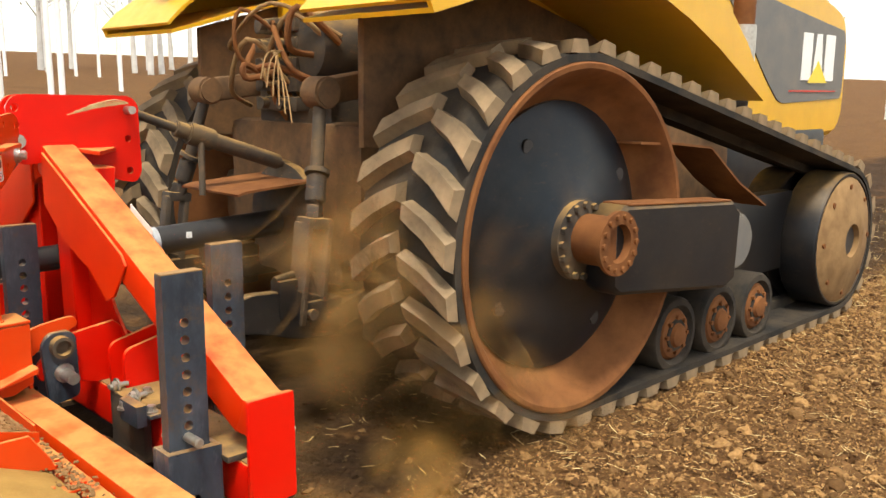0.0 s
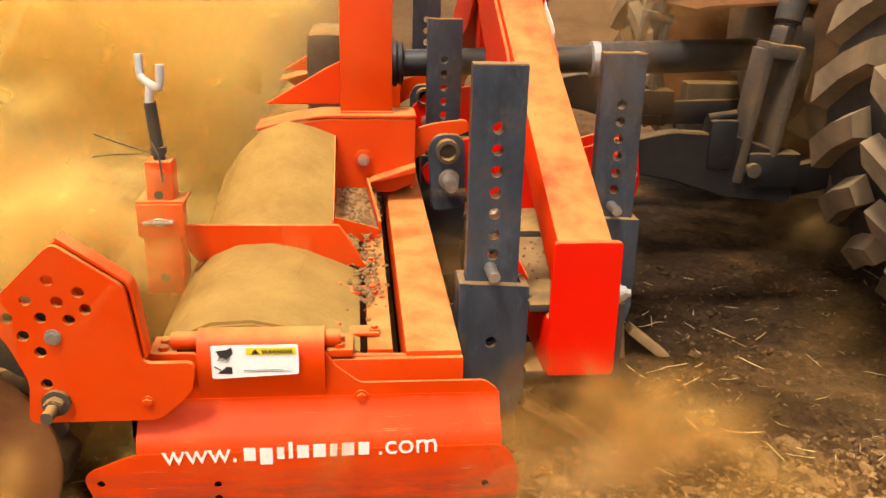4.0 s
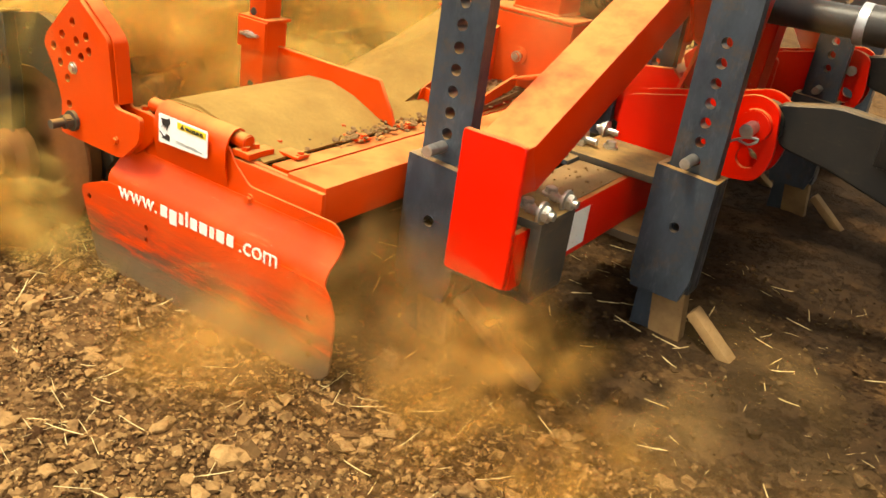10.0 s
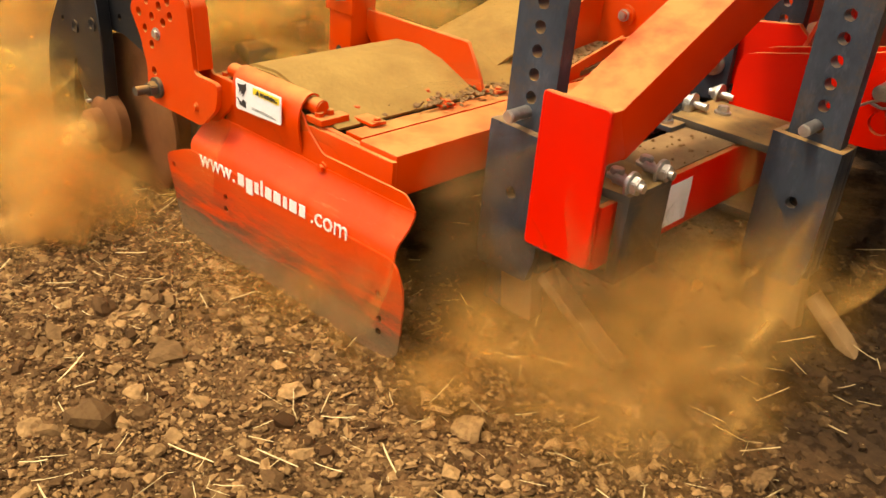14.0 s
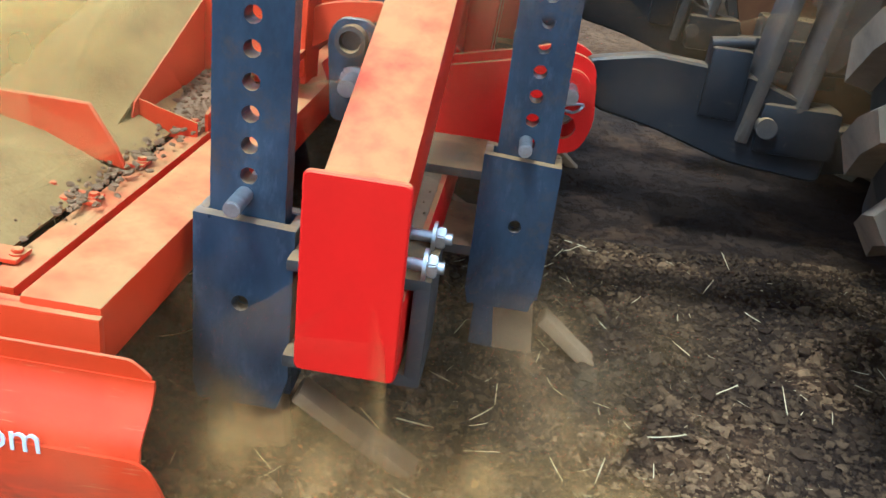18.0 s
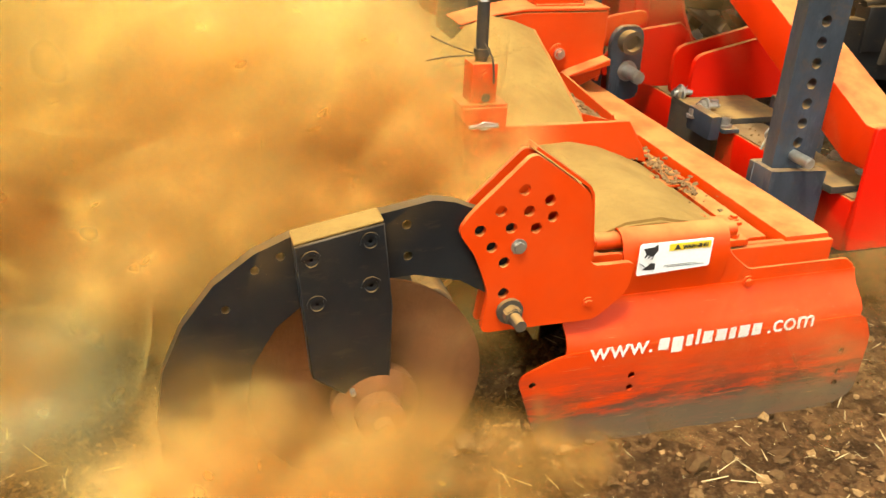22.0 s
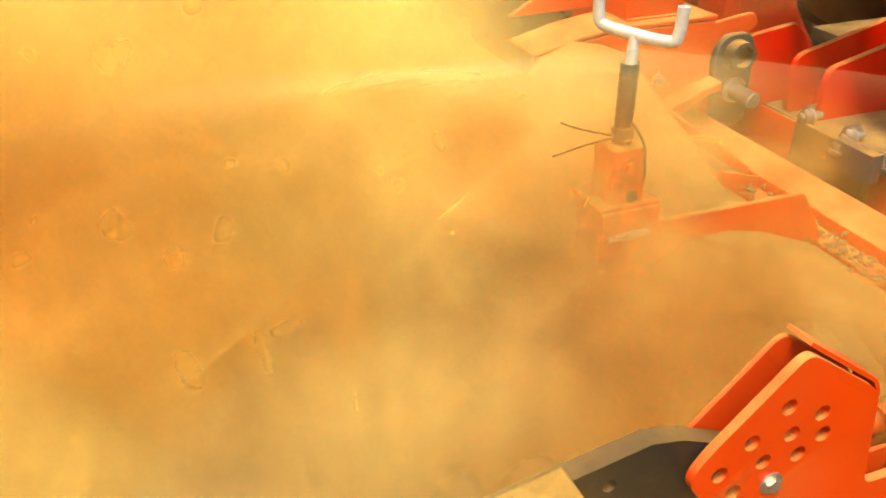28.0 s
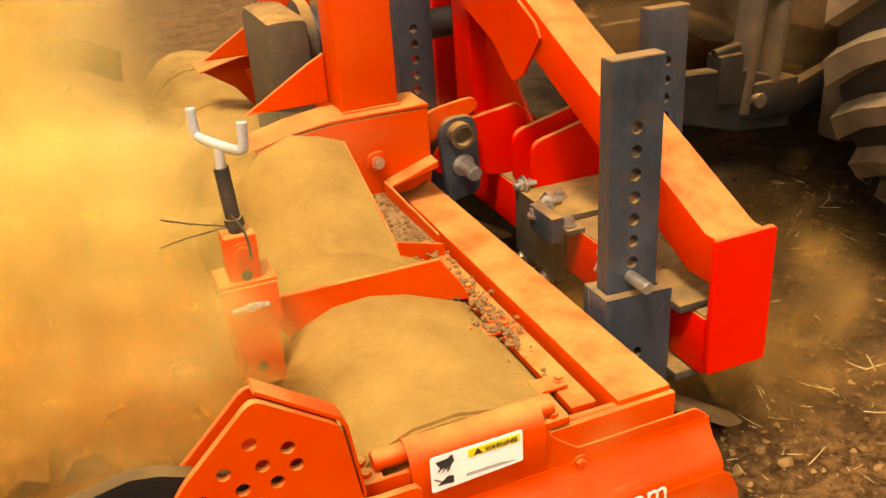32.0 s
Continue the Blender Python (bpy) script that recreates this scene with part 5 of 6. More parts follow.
def build_body():
    """Chassis, fenders, cab, engine hood."""
    part("chassis", box(1.95, 5.6, 1.35, 2.55, 0.75, 1.45, 0.06), CASTING, tractor, "dust-covered dark chassis")
    part("front_frame", box(5.61, 7.6, 1.45, 2.45, 0.75, 1.3, 0.05), BLACK, tractor)
    part("axle_beam", box(2.1, 3.0, 0.95, 2.95, 0.80, 1.12, 0.05), CASTING, tractor)
    for s in (1, -1):
        def m(y):
            return MID - s * (MID - y) if s > 0 else MID + (MID - y)

        y0, y1 = sorted((m(0.50), m(1.34)))
        # fender: outer lip line in x, z
        lip = [(1.62, 1.925), (1.80, 1.975), (2.10, 2.07), (2.45, 2.145), (2.80, 2.165), (3.15, 2.12), (3.50, 2.0), (3.80, 1.87), (4.10, 1.72), (4.36, 1.585)]
        roof = [(1.60, 1.96), (1.70, 2.06), (1.90, 2.20), (2.30, 2.34), (2.75, 2.42), (3.15, 2.42), (3.50, 2.34), (3.80, 2.14), (4.10, 1.90), (4.38, 1.60)]
        fen = part("fender", bm_join(sheet(lip[::-1], y0, y1, 0.02, "y"), plate([(1.60, 1.96)] + lip + roof[::-1][:-1], "y", *sorted((m(0.50), m(0.525))), r=0)), YELLOW, tractor, "yellow fender over the track")
        part("fender_top", sheet(roof[::-1], *sorted((m(0.525), m(1.34))), 0.018, "y"), YELLOW, fen)
        # Brown where black would do: lit haze before the panel, as its colour.
        part("haze_toned_panel", plate([(1.85, 1.35), (1.85, 1.95), (2.45, 2.12), (2.8, 2.14), (3.5, 1.97), (4.1, 1.69), (4.3, 1.55), (4.3, 1.25)], "y", *sorted((m(1.20), m(1.24)))), CASTING, fen)
        part("tail_lamp", box(1.92, 2.29, *sorted((m(0.488), m(0.4985))), 2.175, 2.265, 0.006), LAMPRED, fen, "red rectangular tail lamp")
        part("plate_sticker", box(1.79, 1.90, *sorted((m(0.493), m(0.4985))), 2.17, 2.27, 0), WHITE, fen)
        st = part("name_sticker", box(2.74, 3.02, *sorted((m(0.493), m(0.4985))), 2.215, 2.32, 0.002), SIGNYELLOW, fen, "yellow sticker")
        for k in range(4):
            part("lettering_bar", box(2.765 + 0.05 * k, 2.80 + 0.05 * k, *sorted((m(0.489), m(0.4925))), 2.24, 2.295, 0), INK_AND_HOLES, st)
        for x in (1.72,):
            part("work_lamp", bm_join(box(x, x + 0.10, *sorted((m(0.95), m(1.12))), 2.16, 2.29, 0.02), box(x - 0.012, x + 0.0, *sorted((m(0.96), m(1.11))), 2.17, 2.28, 0.004)), GREY, fen)
    # cab
    cab = part("cab", bm_join(box(2.35, 4.2, 1.25, 2.65, 1.45, 2.2, 0.05), box(2.2, 4.35, 1.15, 2.75, 3.15, 3.40, 0.08)), YELLOW, tractor, "yellow cab with tinted glass")
    for x in (2.40, 4.12):
        for y in (1.28, 2.58):
            part("cab_pillar", beam((x, y, 2.15), (x, y, 3.2), 0.08, 0.08, 0.015), BLACK, cab)
    part("side_glass", box(2.48, 4.06, 1.285, 1.297, 2.2, 3.15, 0), GLASS, cab)
    part("side_glass", box(2.48, 4.06, 2.60, 2.612, 2.2, 3.15, 0), GLASS, cab)
    part("rear_glass", box(2.385, 2.397, 1.33, 2.55, 2.2, 3.15, 0), GLASS, cab)
    part("front_glass", box(4.13, 4.142, 1.33, 2.55, 2.2, 3.15, 0), GLASS, cab)
    # engine hood
    side = [(5.0, 1.25), (5.8, 1.20), (6.8, 1.18), (7.85, 1.22), (7.98, 1.40), (7.98, 2.10), (7.85, 2.36), (6.9, 2.60), (5.3, 2.76), (4.3, 2.76), (4.3, 1.9)]
    hood = part("engine_hood", plate(rounded(side, 0.12), "y", 1.46, 2.44, r=0.05), YELLOW, tractor, "yellow engine hood")
    grille = [(5.55, 1.55), (5.95, 2.0), (6.5, 1.55), (6.62, 1.30), (7.60, 1.36), (7.61, 2.05), (6.6, 2.17), (5.2, 2.25), (5.0, 2.0)]
    for y in ((1.452, 1.461), (2.439, 2.448)):
        pan = part("side_panel", plate(rounded([(6.0, 2.02), (6.35, 1.70), (6.60, 1.52), (7.88, 1.56), (7.88, 2.18), (6.2, 2.38), (5.5, 2.42)], 0.08), "y", *y, r=0.002), GREY, hood, "dark grey side panel")
    part("badge", bm_join(*[plate(p, "y", 1.446, 1.452, r=0) for p in ([(6.97, 1.72), (7.16, 1.72), (7.16, 2.13), (6.97, 2.13)], [(7.20, 1.72), (7.40, 1.72), (7.35, 2.13), (7.25, 2.13)], [(7.44, 1.72), (7.64, 1.72), (7.64, 2.13), (7.44, 2.13)])]), WHITE, hood, "white badge of three blocks")
    part("badge_triangle", plate([(7.10, 1.70), (7.50, 1.70), (7.30, 1.89)], "y", 1.442, 1.4458, r=0), SIGNYELLOW, hood)
    part("red_line", box(6.75, 7.72, 1.446, 1.452, 1.62, 1.634, 0), LAMPRED, hood)
    for k in range(5):
        part("script_bar", beam((5.05 + 0.16 * k, 1.455, 2.33), (5.13 + 0.16 * k, 1.455, 2.42), 0.008, 0.02, 0), INK_AND_HOLES, hood)
    stack = part("exhaust_pipe", rod((5.2, 1.10, 1.62), (5.2, 1.10, 3.4), 0.075, sides=24), RUSTY, tractor, "rusty exhaust stack")
    part("heat_sleeve", rod((5.2, 1.10, 1.75), (5.2, 1.10, 2.05), 0.082, sides=24), TAN, stack)
    part("heat_sleeve", rod((5.2, 1.10, 1.78), (5.2, 1.10, 2.08), 0.09, sides=24, edge=0.006), ZINC, stack)
    part("stack_elbow", pipe([(5.2, 1.10, 1.65), (5.2, 1.12, 1.5), (5.2, 1.3, 1.42), (5.2, 1.5, 1.4)], 0.07, 14), BLACK, stack)


build_body()


def build_hitch():
    """Three-point linkage, hoses and valves at the tractor's rear."""
    for s in (-1, 1):
        def y(v):
            return MID + s * v

        part("lower_link", bm_join(plate(rounded([(1.10, 0.70), (1.27, 0.735), (1.50, 0.72), (1.74, 0.64), (1.74, 0.47), (1.50, 0.49), (1.30, 0.55), (1.14, 0.58)], 0.03), "y", y(0.67) - 0.028, y(0.67) + 0.028, r=0.006), box(1.40, 1.50, y(0.67) - 0.04, y(0.67) + 0.04, 0.60, 0.775, 0.012), rod((1.40, y(0.67), 0.775), (1.50, y(0.67), 0.79), 0.018, sides=10), beam((1.70, y(0.66), 0.54), (2.35, y(0.45), 0.60), 0.05, 0.12, 0.015),
                                   rod((1.08, y(0.645), 0.635), (1.08, y(0.72), 0.635), 0.065, sides=24), box(1.55, 1.75, y(0.66) - 0.055, y(0.66) + 0.055, 0.53, 0.66, 0.02)), BLACK, tractor, "dark dusty lower link arm")
        rod_part = part("lift_rod", bm_join(rod((1.64, y(0.64), 1.0), (1.77, y(0.53), 1.58), 0.032, sides=16), rod((1.66, y(0.625), 1.10), (1.69, y(0.60), 1.22), 0.048, sides=12, edge=0.006), rod((1.692, y(0.598), 1.225), (1.70, y(0.592), 1.245), 0.06, sides=12)), DIM, tractor, "dusty lift rod with a forked end")
        part("fork", bm_join(beam((1.515, y(0.665), 0.55), (1.575, y(0.655), 1.02), 0.10, 0.030, 0.008), beam((1.625, y(0.665), 0.55), (1.685, y(0.655), 1.02), 0.10, 0.030, 0.008), beam((1.63, y(0.655), 0.985), (1.636, y(0.655), 1.035), 0.10, 0.135, 0.008),
                             rod((1.57, y(0.60), 0.60), (1.57, y(0.73), 0.60), 0.026, sides=14), beam((1.63, y(0.655), 1.03), (1.645, y(0.645), 1.09), 0.06, 0.06, 0.008)), DIM, rod_part)
        part("lift_arm", bm_join(beam((1.77, y(0.53), 1.60), (2.35, y(0.40), 1.68), 0.10, 0.13, 0.03), rod((1.77, y(0.46), 1.60), (1.77, y(0.60), 1.60), 0.075, sides=20, edge=0.012)), CASTING, tractor, "dusty brown lift arm")
        part("lift_cylinder", bm_join(rod((2.05, y(0.42), 0.72), (2.1, y(0.45), 1.40), 0.055, sides=18)), DIM, tractor)
        part("sway_block", box(1.85, 2.2, y(0.78) - 0.06, y(0.78) + 0.06, 0.42, 0.68, 0.02), DIM, tractor)
    top = part("top_link", bm_join(rod((1.06, MID, 1.513), (1.32, MID, 1.42), 0.022, sides=14), rod((1.30, MID, 1.425), (1.88, MID, 1.235), 0.040, sides=18, edge=0.006), rod((1.86, MID, 1.24), (2.05, MID, 1.18), 0.024, sides=14), box(1.01, 1.09, MID - 0.025, MID + 0.025, 1.475, 1.555, 0.02), rod((1.36, MID, 1.405), (1.50, MID, 1.36), 0.055, sides=12, edge=0.008)), DIM, tractor, "dusty top link with a threaded end")
    part("handle", rod((1.42, MID - 0.03, 1.36), (1.40, MID - 0.06, 1.10), 0.016, sides=10), DIM, top)
    part("rear_casting", bm_join(box(1.98, 2.5, 1.55, 2.35, 0.60, 1.30, 0.05), lathe([(0.30, 0), (0.30, -0.10), (0.22, -0.12), (0.1, -0.14)], (2.0, MID, 0.93), "x", 30), box(1.98, 2.4, 1.62, 2.28, 1.30, 1.75, 0.04)), DIM, tractor, "dust-covered rear casting")
    part("shield", sheet([(1.47, 1.105), (1.52, 1.118), (2.0, 1.15)], 1.68, 2.22, 0.012, "y"), RUSTY, tractor, "rusty shield over the drive shaft")
    part("drawbar", box(1.35, 2.4, MID - 0.07, MID + 0.07, 0.38, 0.46, 0.012), DIM, tractor)
    part("reservoir", lathe([(0.02, -0.14), (0.16, -0.12), (0.20, -0.04), (0.20, 0.10), (0.14, 0.16), (0.04, 0.18)], (2.05, 1.75, 1.82), "x", 28), DIM, tractor)
    for k in range(5):
        z = 1.50 + 0.10 * k
        part("hydraulic_valve", bm_join(box(1.90, 2.05, 1.80, 2.18, z, z + 0.075, 0.012), rod((1.86, 1.9, z + 0.04), (1.90, 1.9, z + 0.04), 0.028, sides=14), rod((1.86, 2.07, z + 0.04), (1.90, 2.07, z + 0.04), 0.028, sides=14)), DIM, tractor)
    rnd = random.Random(21)
    for k in range(10):
        y0, y1 = rnd.uniform(1.5, 2.0), rnd.uniform(1.5, 2.5)
        z0, z1 = rnd.uniform(1.5, 2.0), rnd.uniform(1.3, 1.9)
        bulge = rnd.uniform(0.10, 0.28)
        part("hose", pipe([(1.98, y0, z0), (1.98 - bulge, y0 + (y1 - y0) * 0.3, z0 + 0.16), (1.98 - bulge, y0 + (y1 - y0) * 0.7, (z0 + z1) / 2), (2.0, y1, z1)], rnd.choice((0.011, 0.014, 0.017)), 8), RUSTY if k % 3 else TAN, tractor)
    part("twine", bm_join(*[pipe([(1.80, 1.75 + 0.02 * k, 1.80), (1.68, 1.72 - 0.03 * k, 1.78 - 0.03 * k), (1.60, 1.66 - 0.05 * k, 1.66 - 0.04 * k)], 0.004, 5) for k in range(6)]), TAN, tractor, "frayed straw twine")


build_hitch()

# ---- dust thrown up by rotor, tines and tracks: soft rigid puffs that rise and are left behind ----
scene.cycles.transparent_max_bounces = 128
scene.cycles.diffuse_bounces, scene.cycles.transmission_bounces, scene.cycles.max_bounces = 9, 9, 14


def dust_material(name, pale, deep, thick):
    """Soft-edged flakes of dust: clear where thin, lit through and through where thick."""
    n = Nodes(name)
    t = n.tree
    uv = t.nodes.new("ShaderNodeTexCoord").outputs["UV"]
    away = n.node("ShaderNodeVectorMath", operation="DISTANCE")
    n.link(uv, away.inputs[0])
    away.inputs[1].default_value = (0.5, 0.5, 0)
    soft = n.ramp(away.outputs["Value"], 0.5, 0.0)
    soft = n.times(soft, soft)
    shift = n.node("ShaderNodeVectorMath", operation="ADD")
    rand = t.nodes.new("ShaderNodeObjectInfo").outputs["Random"]
    n.link(n.space, shift.inputs[0])
    lots = n.node("ShaderNodeMath", operation="MULTIPLY")
    n.link(rand, lots.inputs[0])
    lots.inputs[1].default_value = 37.0
    n.link(lots.outputs[0], shift.inputs[1])
    cloudy = n.node("ShaderNodeTexNoise", Scale=3.6, Detail=3.5, Roughness=0.55)
    n.link(shift.outputs[0], cloudy.inputs["Vector"])
    alpha = n.times(n.times(soft, n.ramp(cloudy.outputs["Fac"], 0.26, 0.74)), thick)
    colour = n.mix(rand, pale, deep)
    t.nodes.remove(n.bsdf)
    d, tr, cl = t.nodes.new("ShaderNodeBsdfDiffuse"), t.nodes.new("ShaderNodeBsdfTranslucent"), t.nodes.new("ShaderNodeBsdfTransparent")
    n.link(colour, d.inputs["Color"]), n.link(colour, tr.inputs["Color"])
    half, whole = t.nodes.new("ShaderNodeMixShader"), t.nodes.new("ShaderNodeMixShader")
    half.inputs[0].default_value = 0.45
    n.link(d.outputs[0], half.inputs[1]), n.link(tr.outputs[0], half.inputs[2])
    n.link(alpha, whole.inputs[0]), n.link(cl.outputs[0], whole.inputs[1]), n.link(half.outputs[0], whole.inputs[2])
    n.link(whole.outputs[0], t.nodes["Material Output"].inputs["Surface"])
    return n.mat


AIRBORNE = dust_material("airborne_dust", (0.968, 0.75, 0.27), (0.93, 0.66, 0.19), 0.5)
# Paler copy of the dust colour, for the light in the far cloud.
HANGING = dust_material("hanging_dust_lit_tone", (0.997, 0.92, 0.50), (0.993, 0.89, 0.44), 0.5)
# Darker copy of the dust colour, for the shade inside thick low cloud.
THROWN_SHADED = dust_material("thrown_soil_dust_shaded", (0.80, 0.46, 0.13), (0.64, 0.33, 0.075), 0.66)
THIN = dust_material("thin_soil_dust", (0.66, 0.40, 0.15), (0.50, 0.27, 0.085), 0.26)


def puff_mesh(seed, count, flake, material):
    """A billow one metre across: many soft bowed wisps, thickest in the middle."""
    rnd = np.random.RandomState(seed)
    lobes = np.clip(rnd.normal(0, 0.16, (6, 3)), -0.28, 0.28)
    vs, fs, uvs = [], [], []
    rim = [(math.cos(k * math.pi / 4), math.sin(k * math.pi / 4)) for k in range(8)]
    for k in range(count):
        c = lobes[k % 6] + np.clip(rnd.normal(0, 0.13, 3), -0.26, 0.26)
        a = rnd.normal(0, 1, 3)
        a /= np.linalg.norm(a)
        b = np.cross(a, rnd.normal(0, 1, 3))
        b /= np.linalg.norm(b)
        s = flake * rnd.uniform(0.6, 1.25)
        n = np.cross(a, b) * s * rnd.uniform(0.10, 0.28)
        base = len(vs)
        vs.append(c + n)
        uvs.append((0.5, 0.5))
        for f, lift in ((0.55, 0.68), (1.0, 0.0)):
            for u, v in rim:
                vs.append(c + (a * u + b * v) * s * f + n * lift)
                uvs.append((0.5 + u * 0.5 * f, 0.5 + v * 0.5 * f))
        for j in range(8):
            i = (j + 1) % 8
            fs.append((base, base + 1 + j, base + 1 + i))
            fs.append((base + 1 + j, base + 9 + j, base + 9 + i, base + 1 + i))
    me = bpy.data.meshes.new("dust_cloud")
    me.from_pydata([tuple(v) for v in vs], [], fs)
    me.polygons.foreach_set("use_smooth", [True] * len(me.polygons))
    layer = me.uv_layers.new(name="wisp")
    layer.data.foreach_set("uv", np.array([uvs[v] for f in fs for v in f]).ravel())
    me.materials.append(material)
    return me


PUFFS = []  # object, birth, birthplace on the field, drift a second, rise, sink time or 0
BILLOWS = [puff_mesh(k, 58, 0.31, AIRBORNE) for k in range(5)]
HAZES = [puff_mesh(10 + k, 44, 0.36, HANGING) for k in range(4)]
SHADED_SPRAYS = [puff_mesh(20 + k, 58, 0.30, THROWN_SHADED) for k in range(4)]
WISPS = [puff_mesh(30 + k, 26, 0.28, (AIRBORNE, THROWN_SHADED, THROWN_SHADED)[k]) for k in range(3)]
SCUDS = [puff_mesh(35 + k, 18, 0.30, THROWN_SHADED) for k in range(3)]
VEILS = [puff_mesh(40 + k, 16, 0.30, AIRBORNE) for k in range(3)]
FILMS = [puff_mesh(45 + k, 14, 0.34, THIN) for k in range(3)]


def puff(meshes, rnd, birth, at, size, drift, rise, sink, name, label):
    ob = tagged(new(name, rnd.choice(meshes)), label, "dust", "dust clouds behind the tiller")
    ob.scale = (size * rnd.uniform(0.9, 1.3), size, size * rnd.uniform(0.75, 1.05))
    ob["kind"] = "stuff"
    PUFFS.append((ob, birth, at, drift, rise, sink, rnd.uniform(0, 360), rnd.uniform(-25, 25)))


CLOUD = "billowing ochre dust cloud behind the tiller"


def gust(b):
    """A following wind that for a while pushes the dust forward over the hood."""
    return 0.26 * max(0.0, min(1.0, (b - 19.5) / 1.5, (30.3 - b) / 1.0))


def build_dust():
    rnd = random.Random(77)
    t = -7.0
    while t < 31.9:  # the great clouds: thrown up behind the hood, dragged along and slowly left behind
        for low, high, far in ((0.38, 0.85, 0), (0.9, 1.9, 1), (1.9, 2.9, 1), (2.7, 3.7, 1)):
            b = t + rnd.uniform(0, 0.4)
            x = SPEED[0] * b - rnd.uniform(0.35, 0.75) - 0.15 * (1 - far)
            puff(BILLOWS, rnd, b, (x, rnd.uniform(low, high) + SPEED[1] * b, 0.0), rnd.uniform(0.7, 0.95) + 0.5 * far, (rnd.uniform(0.45, 0.8), rnd.uniform(-0.02, 0.06)), rnd.uniform(0.7, 2.0) if far else rnd.uniform(0.45, 1.3), 0, "dust_cloud", CLOUD)
        t += 0.42
    t = -9.0
    while t < 31.9:  # the wall of dust that hangs farther back, in the lighter tone
        for y in (rnd.uniform(0.9, 1.5), rnd.uniform(1.3, 2.4), rnd.uniform(2.4, 4.2)):
            b = t + rnd.uniform(0, 0.5)
            puff(HAZES, rnd, b, (SPEED[0] * b - rnd.uniform(0.9, 1.9), y + SPEED[1] * b, 0.0), rnd.uniform(1.2, 1.4) if y < 1.3 else rnd.uniform(1.7, 2.2), (rnd.uniform(0.35, 0.65), rnd.uniform(0.0, 0.08)), rnd.uniform(0.6, 2.2), 0, "dust_cloud", "hanging dust cloud farther behind the tiller, coloured pale for its brightness")
        b = t + rnd.uniform(0, 0.4)
        puff(HAZES, rnd, b, (SPEED[0] * b - rnd.uniform(0.95, 1.7), rnd.uniform(0.42, 0.7) + SPEED[1] * b, 0.0), rnd.uniform(0.75, 0.95), (rnd.uniform(0.3, 0.5), 0.02), rnd.uniform(0.1, 0.6), 0, "dust_cloud", "hanging dust cloud farther behind the tiller, coloured pale for its brightness")
        t += 0.4
    t = -3.0
    while t < 31.9:  # heavy soil dust flung out under the hood's rear edge, shade in its colour; it falls back
        for y in (rnd.uniform(0.40, 0.9), rnd.uniform(0.9, 1.8), rnd.uniform(1.8, 3.0)):
            b = t + rnd.uniform(0, 0.3)
            puff(SHADED_SPRAYS, rnd, b, (SPEED[0] * b - rnd.uniform(0.38, 0.62) + 0.5 * gust(b), y + SPEED[1] * b, 0.0), rnd.uniform(0.55, 0.8), (rnd.uniform(0.6, 0.85), 0.0), rnd.uniform(0.3, 0.6), 1.8, "soil_spray", "dense soil dust thrown out under the hood, coloured dark for shade")
        t += 0.34
    t = -3.0
    while t < 31.9:  # dust boiling up at the hood's rear edge round the post
        b = t + rnd.uniform(0, 0.25)
        puff(rnd.choice((BILLOWS, SHADED_SPRAYS)), rnd, b, (SPEED[0] * b - rnd.uniform(0.45, 0.65) + gust(b), rnd.uniform(0.46, 0.95) + 0.5 * gust(b) + SPEED[1] * b, 0.0), rnd.uniform(0.55, 0.8), (rnd.uniform(0.8, 0.95), 0.0), rnd.uniform(0.4, 0.9), 0, "dust_cloud", CLOUD)
        t += 0.24
    t = -2.0
    while t < 31.8:  # thin dust curling forward over the hood
        for y in (rnd.uniform(0.5, 1.2), rnd.uniform(1.2, 2.6)):
            b = t + rnd.uniform(0, 0.4)
            puff(VEILS, rnd, b, (SPEED[0] * b - rnd.uniform(0.2, 0.5) + 0.5 * gust(b), y + SPEED[1] * b, 0.0), rnd.uniform(0.55, 0.9), (rnd.uniform(0.85, 1.0), 0.0), rnd.uniform(0.45, 0.8), 0, "dust_veil", "thin ochre dust curling over the hood")
        t += 0.45
    t = -2.0
    while t < 31.8:  # low dust rolling out beside the roller and the deflector
        for low, high in ((0.15, 0.45), (0.4, 0.8)):
            b = t + rnd.uniform(0, 0.3)
            puff((BILLOWS, WISPS, SHADED_SPRAYS)[int(b * 7) % 3], rnd, b, (SPEED[0] * b - rnd.uniform(low, high), rnd.uniform(-0.20, 0.06) + SPEED[1] * b, 0), rnd.uniform(0.38, 0.58), (rnd.uniform(0.45, 0.7), -0.05), rnd.uniform(0.0, 0.2), 1.6, "dust_puff", "low billow of ochre dust beside the roller")
        t += 0.26
    t = 23.2
    while t < 28.9:  # dust in the shade-dark brown boiling up over the hood while the wind follows
        b = t + rnd.uniform(0, 0.2)
        puff(SHADED_SPRAYS, rnd, b, (SPEED[0] * b - rnd.uniform(0.0, 0.45), rnd.uniform(0.35, 1.1) + SPEED[1] * b, 0.0), rnd.uniform(0.6, 0.85), (rnd.uniform(0.85, 0.95), 0.0), rnd.uniform(0.45, 0.9), 1.0, "soil_spray", "dense soil dust boiling over the hood, coloured dark for shade")
        t += 0.13
    t = -1.0
    while t < 31.8:  # dust at the tines
        b = t + rnd.uniform(0, 0.3)
        puff(SCUDS, rnd, b, (SPEED[0] * b + rnd.uniform(0.9, 1.8), rnd.uniform(0.12, 0.85) + SPEED[1] * b, 0), rnd.uniform(0.45, 0.75), (0.40, -0.08), rnd.uniform(0.04, 0.20), 1.4, "dust_puff", "low puff of ochre dust at the ripper tines")
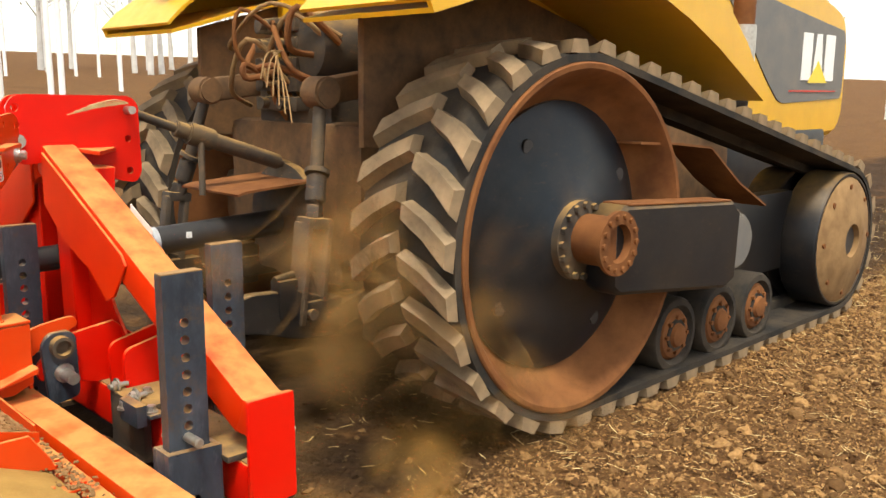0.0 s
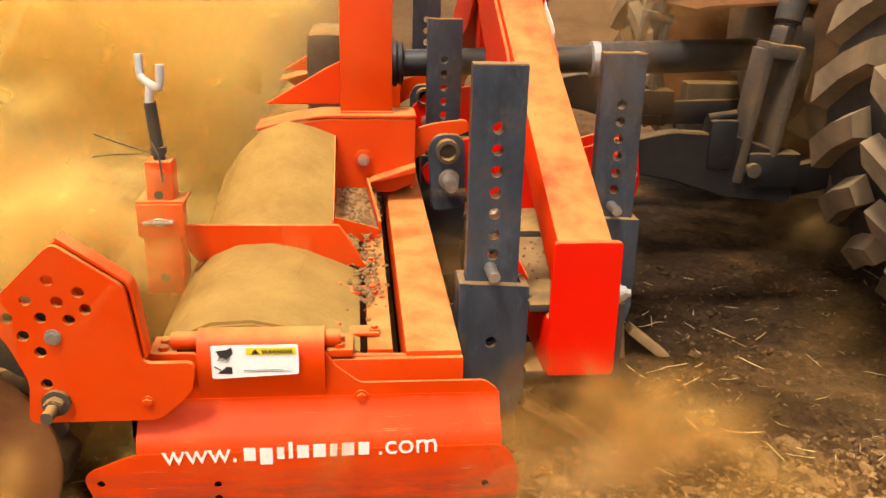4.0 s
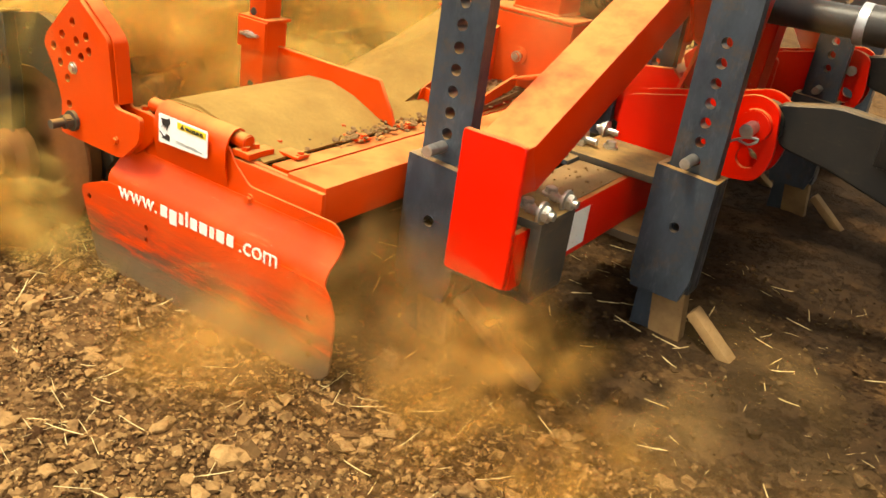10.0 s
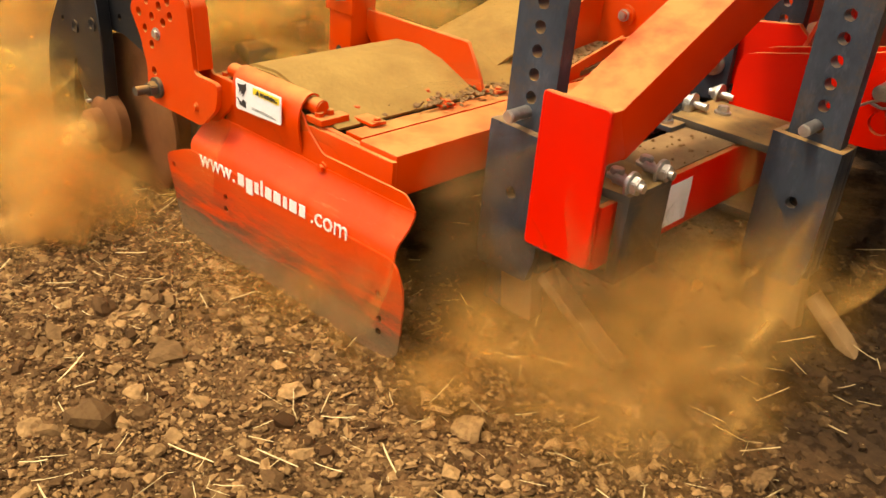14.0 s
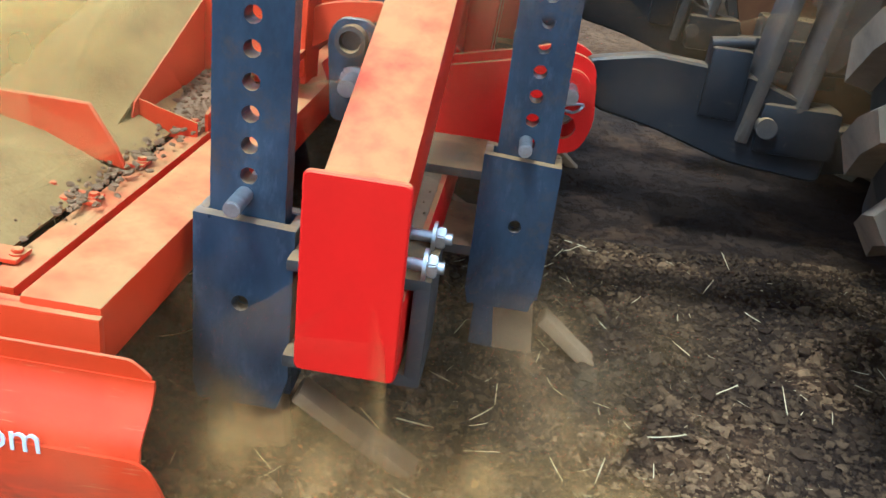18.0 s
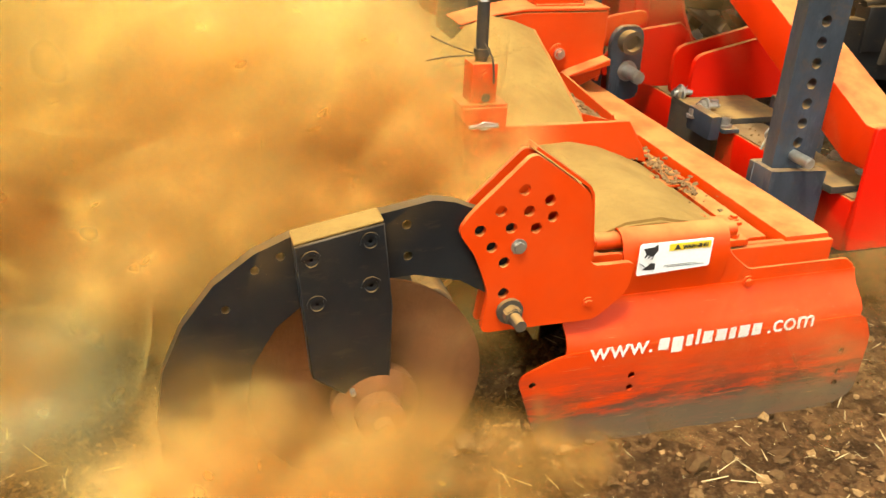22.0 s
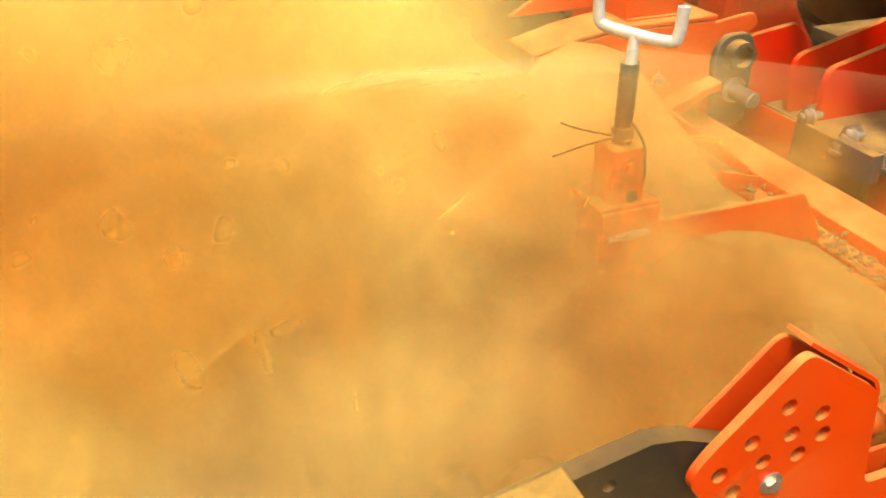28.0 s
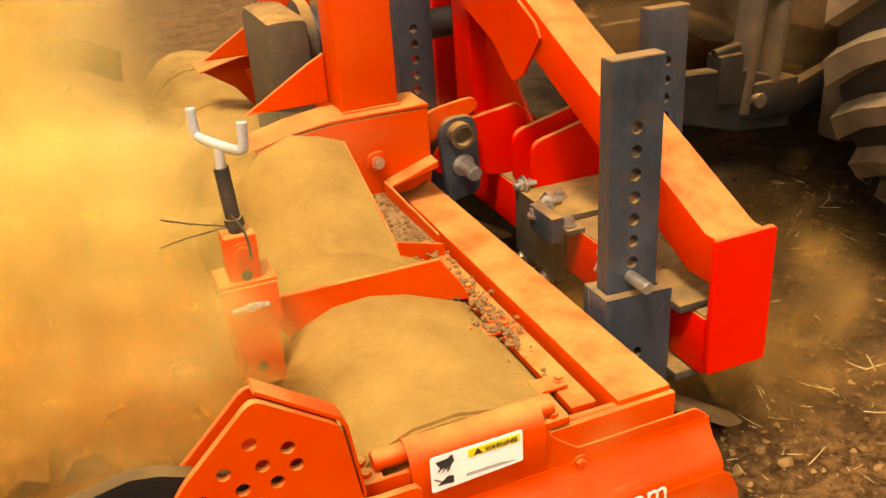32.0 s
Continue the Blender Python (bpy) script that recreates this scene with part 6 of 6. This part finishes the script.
        puff(FILMS, rnd, b, (SPEED[0] * b + rnd.uniform(0.9, 1.8), rnd.uniform(0.12, 0.85) + SPEED[1] * b, 0), rnd.uniform(0.5, 0.8), (0.45, -0.08), rnd.uniform(0.1, 0.42), 1.4, "dust_puff", "low puff of ochre dust at the ripper tines")
        t += 0.30
    t = -1.0
    while t < 31.8:  # thin dust behind the tractor
        b = t + rnd.uniform(0, 0.5)
        puff(FILMS, rnd, b, (SPEED[0] * b + rnd.uniform(1.9, 2.3), rnd.uniform(1.0, 1.7) + SPEED[1] * b, 0), rnd.uniform(0.6, 0.9), (0.75, 0.0), rnd.uniform(0.9, 1.5), 2.2, "dust_veil", "thin ochre dust rising behind the tractor")
        t += 0.55
    for _ in range(18):  # a burst between hitch and track at the start
        b = rnd.uniform(-1.6, 0.1)
        puff(FILMS, rnd, b, (rnd.uniform(1.75, 2.25) + SPEED[0] * b, rnd.uniform(0.45, 1.5), 0), rnd.uniform(0.6, 0.9), (rnd.uniform(0.65, 0.9), 0.0), rnd.uniform(0.7, 1.9), 1.1, "dust_veil", "thin brown dust rising behind the tractor")


build_dust()


def puff_rows(birth, at, drift, rise, sink, turn, swirl):
    """Under the soil until its birth, then up with a slowing climb; heavy puffs settle again."""
    def where(age):
        if age <= 0:
            return (*at[:2], -1.3), 0.0
        up = rise * (1 - math.exp(-age / 0.9)) + 0.06 * age
        z = -1.3 + 1.3 * min(age / 0.35, 1.0) + up
        if sink and age > sink:
            z -= 0.9 * (age - sink) ** 1.3
        return (at[0] + drift[0] * 1.8 * (1 - math.exp(-age / 1.8)), at[1] + drift[1] * min(age, 8), max(z, -1.3)), swirl * age
    ages = sorted({0.0, 0.2, 0.35, 0.7, 1.2, 2.0, 3.0, 5.0, 8.0} | ({sink, sink + 0.4, sink + 0.9, sink + 1.6} if sink else set()))
    times = sorted({0.0, 32.0} | {round((birth + a) * FPS) / FPS for a in ages if 0 < birth + a < 32})
    rows = []
    for t in times:
        p, spin_by = where(t - birth)
        rows.append((t, pose(*p, 0, 0, turn + spin_by)))
    return rows



# ---- what moves ----
def motions():
    steps = [k * 0.5 for k in range(65)]
    for ob in MOVERS:
        walk(ob, [(t, onward(t) @ pose(0, 0, 0)) for t in steps])
    for ob, pace in spin:
        base = ob.matrix_basis.copy()
        walk(ob, [(t, base @ Matrix.Rotation(pace * t, 4, "Y")) for t in ([k * 0.25 for k in range(129)] if pace > 2.5 else steps)])
    walk(roller, [(t, Matrix.Translation((ROLL[0], 0, ROLL[1])) @ Matrix.Rotation(SPEED[0] / 0.25 * t, 4, "Y")) for t in [k * 0.25 for k in range(129)]])
    for ob, mid, s0 in LUGS:
        rows = []
        for k in range(81):
            t = k * 0.4
            x, z, g = PLACE(s0 + SPEED[0] * t)
            rows.append((t, Matrix.Translation((x + 0.012 * math.cos(g), mid, z + 0.012 * math.sin(g))) @ Matrix.Rotation(math.pi / 2 - g, 4, "Y")))
        walk(ob, rows)

    for ob, *rest in PUFFS:
        walk(ob, puff_rows(*rest))


motions()
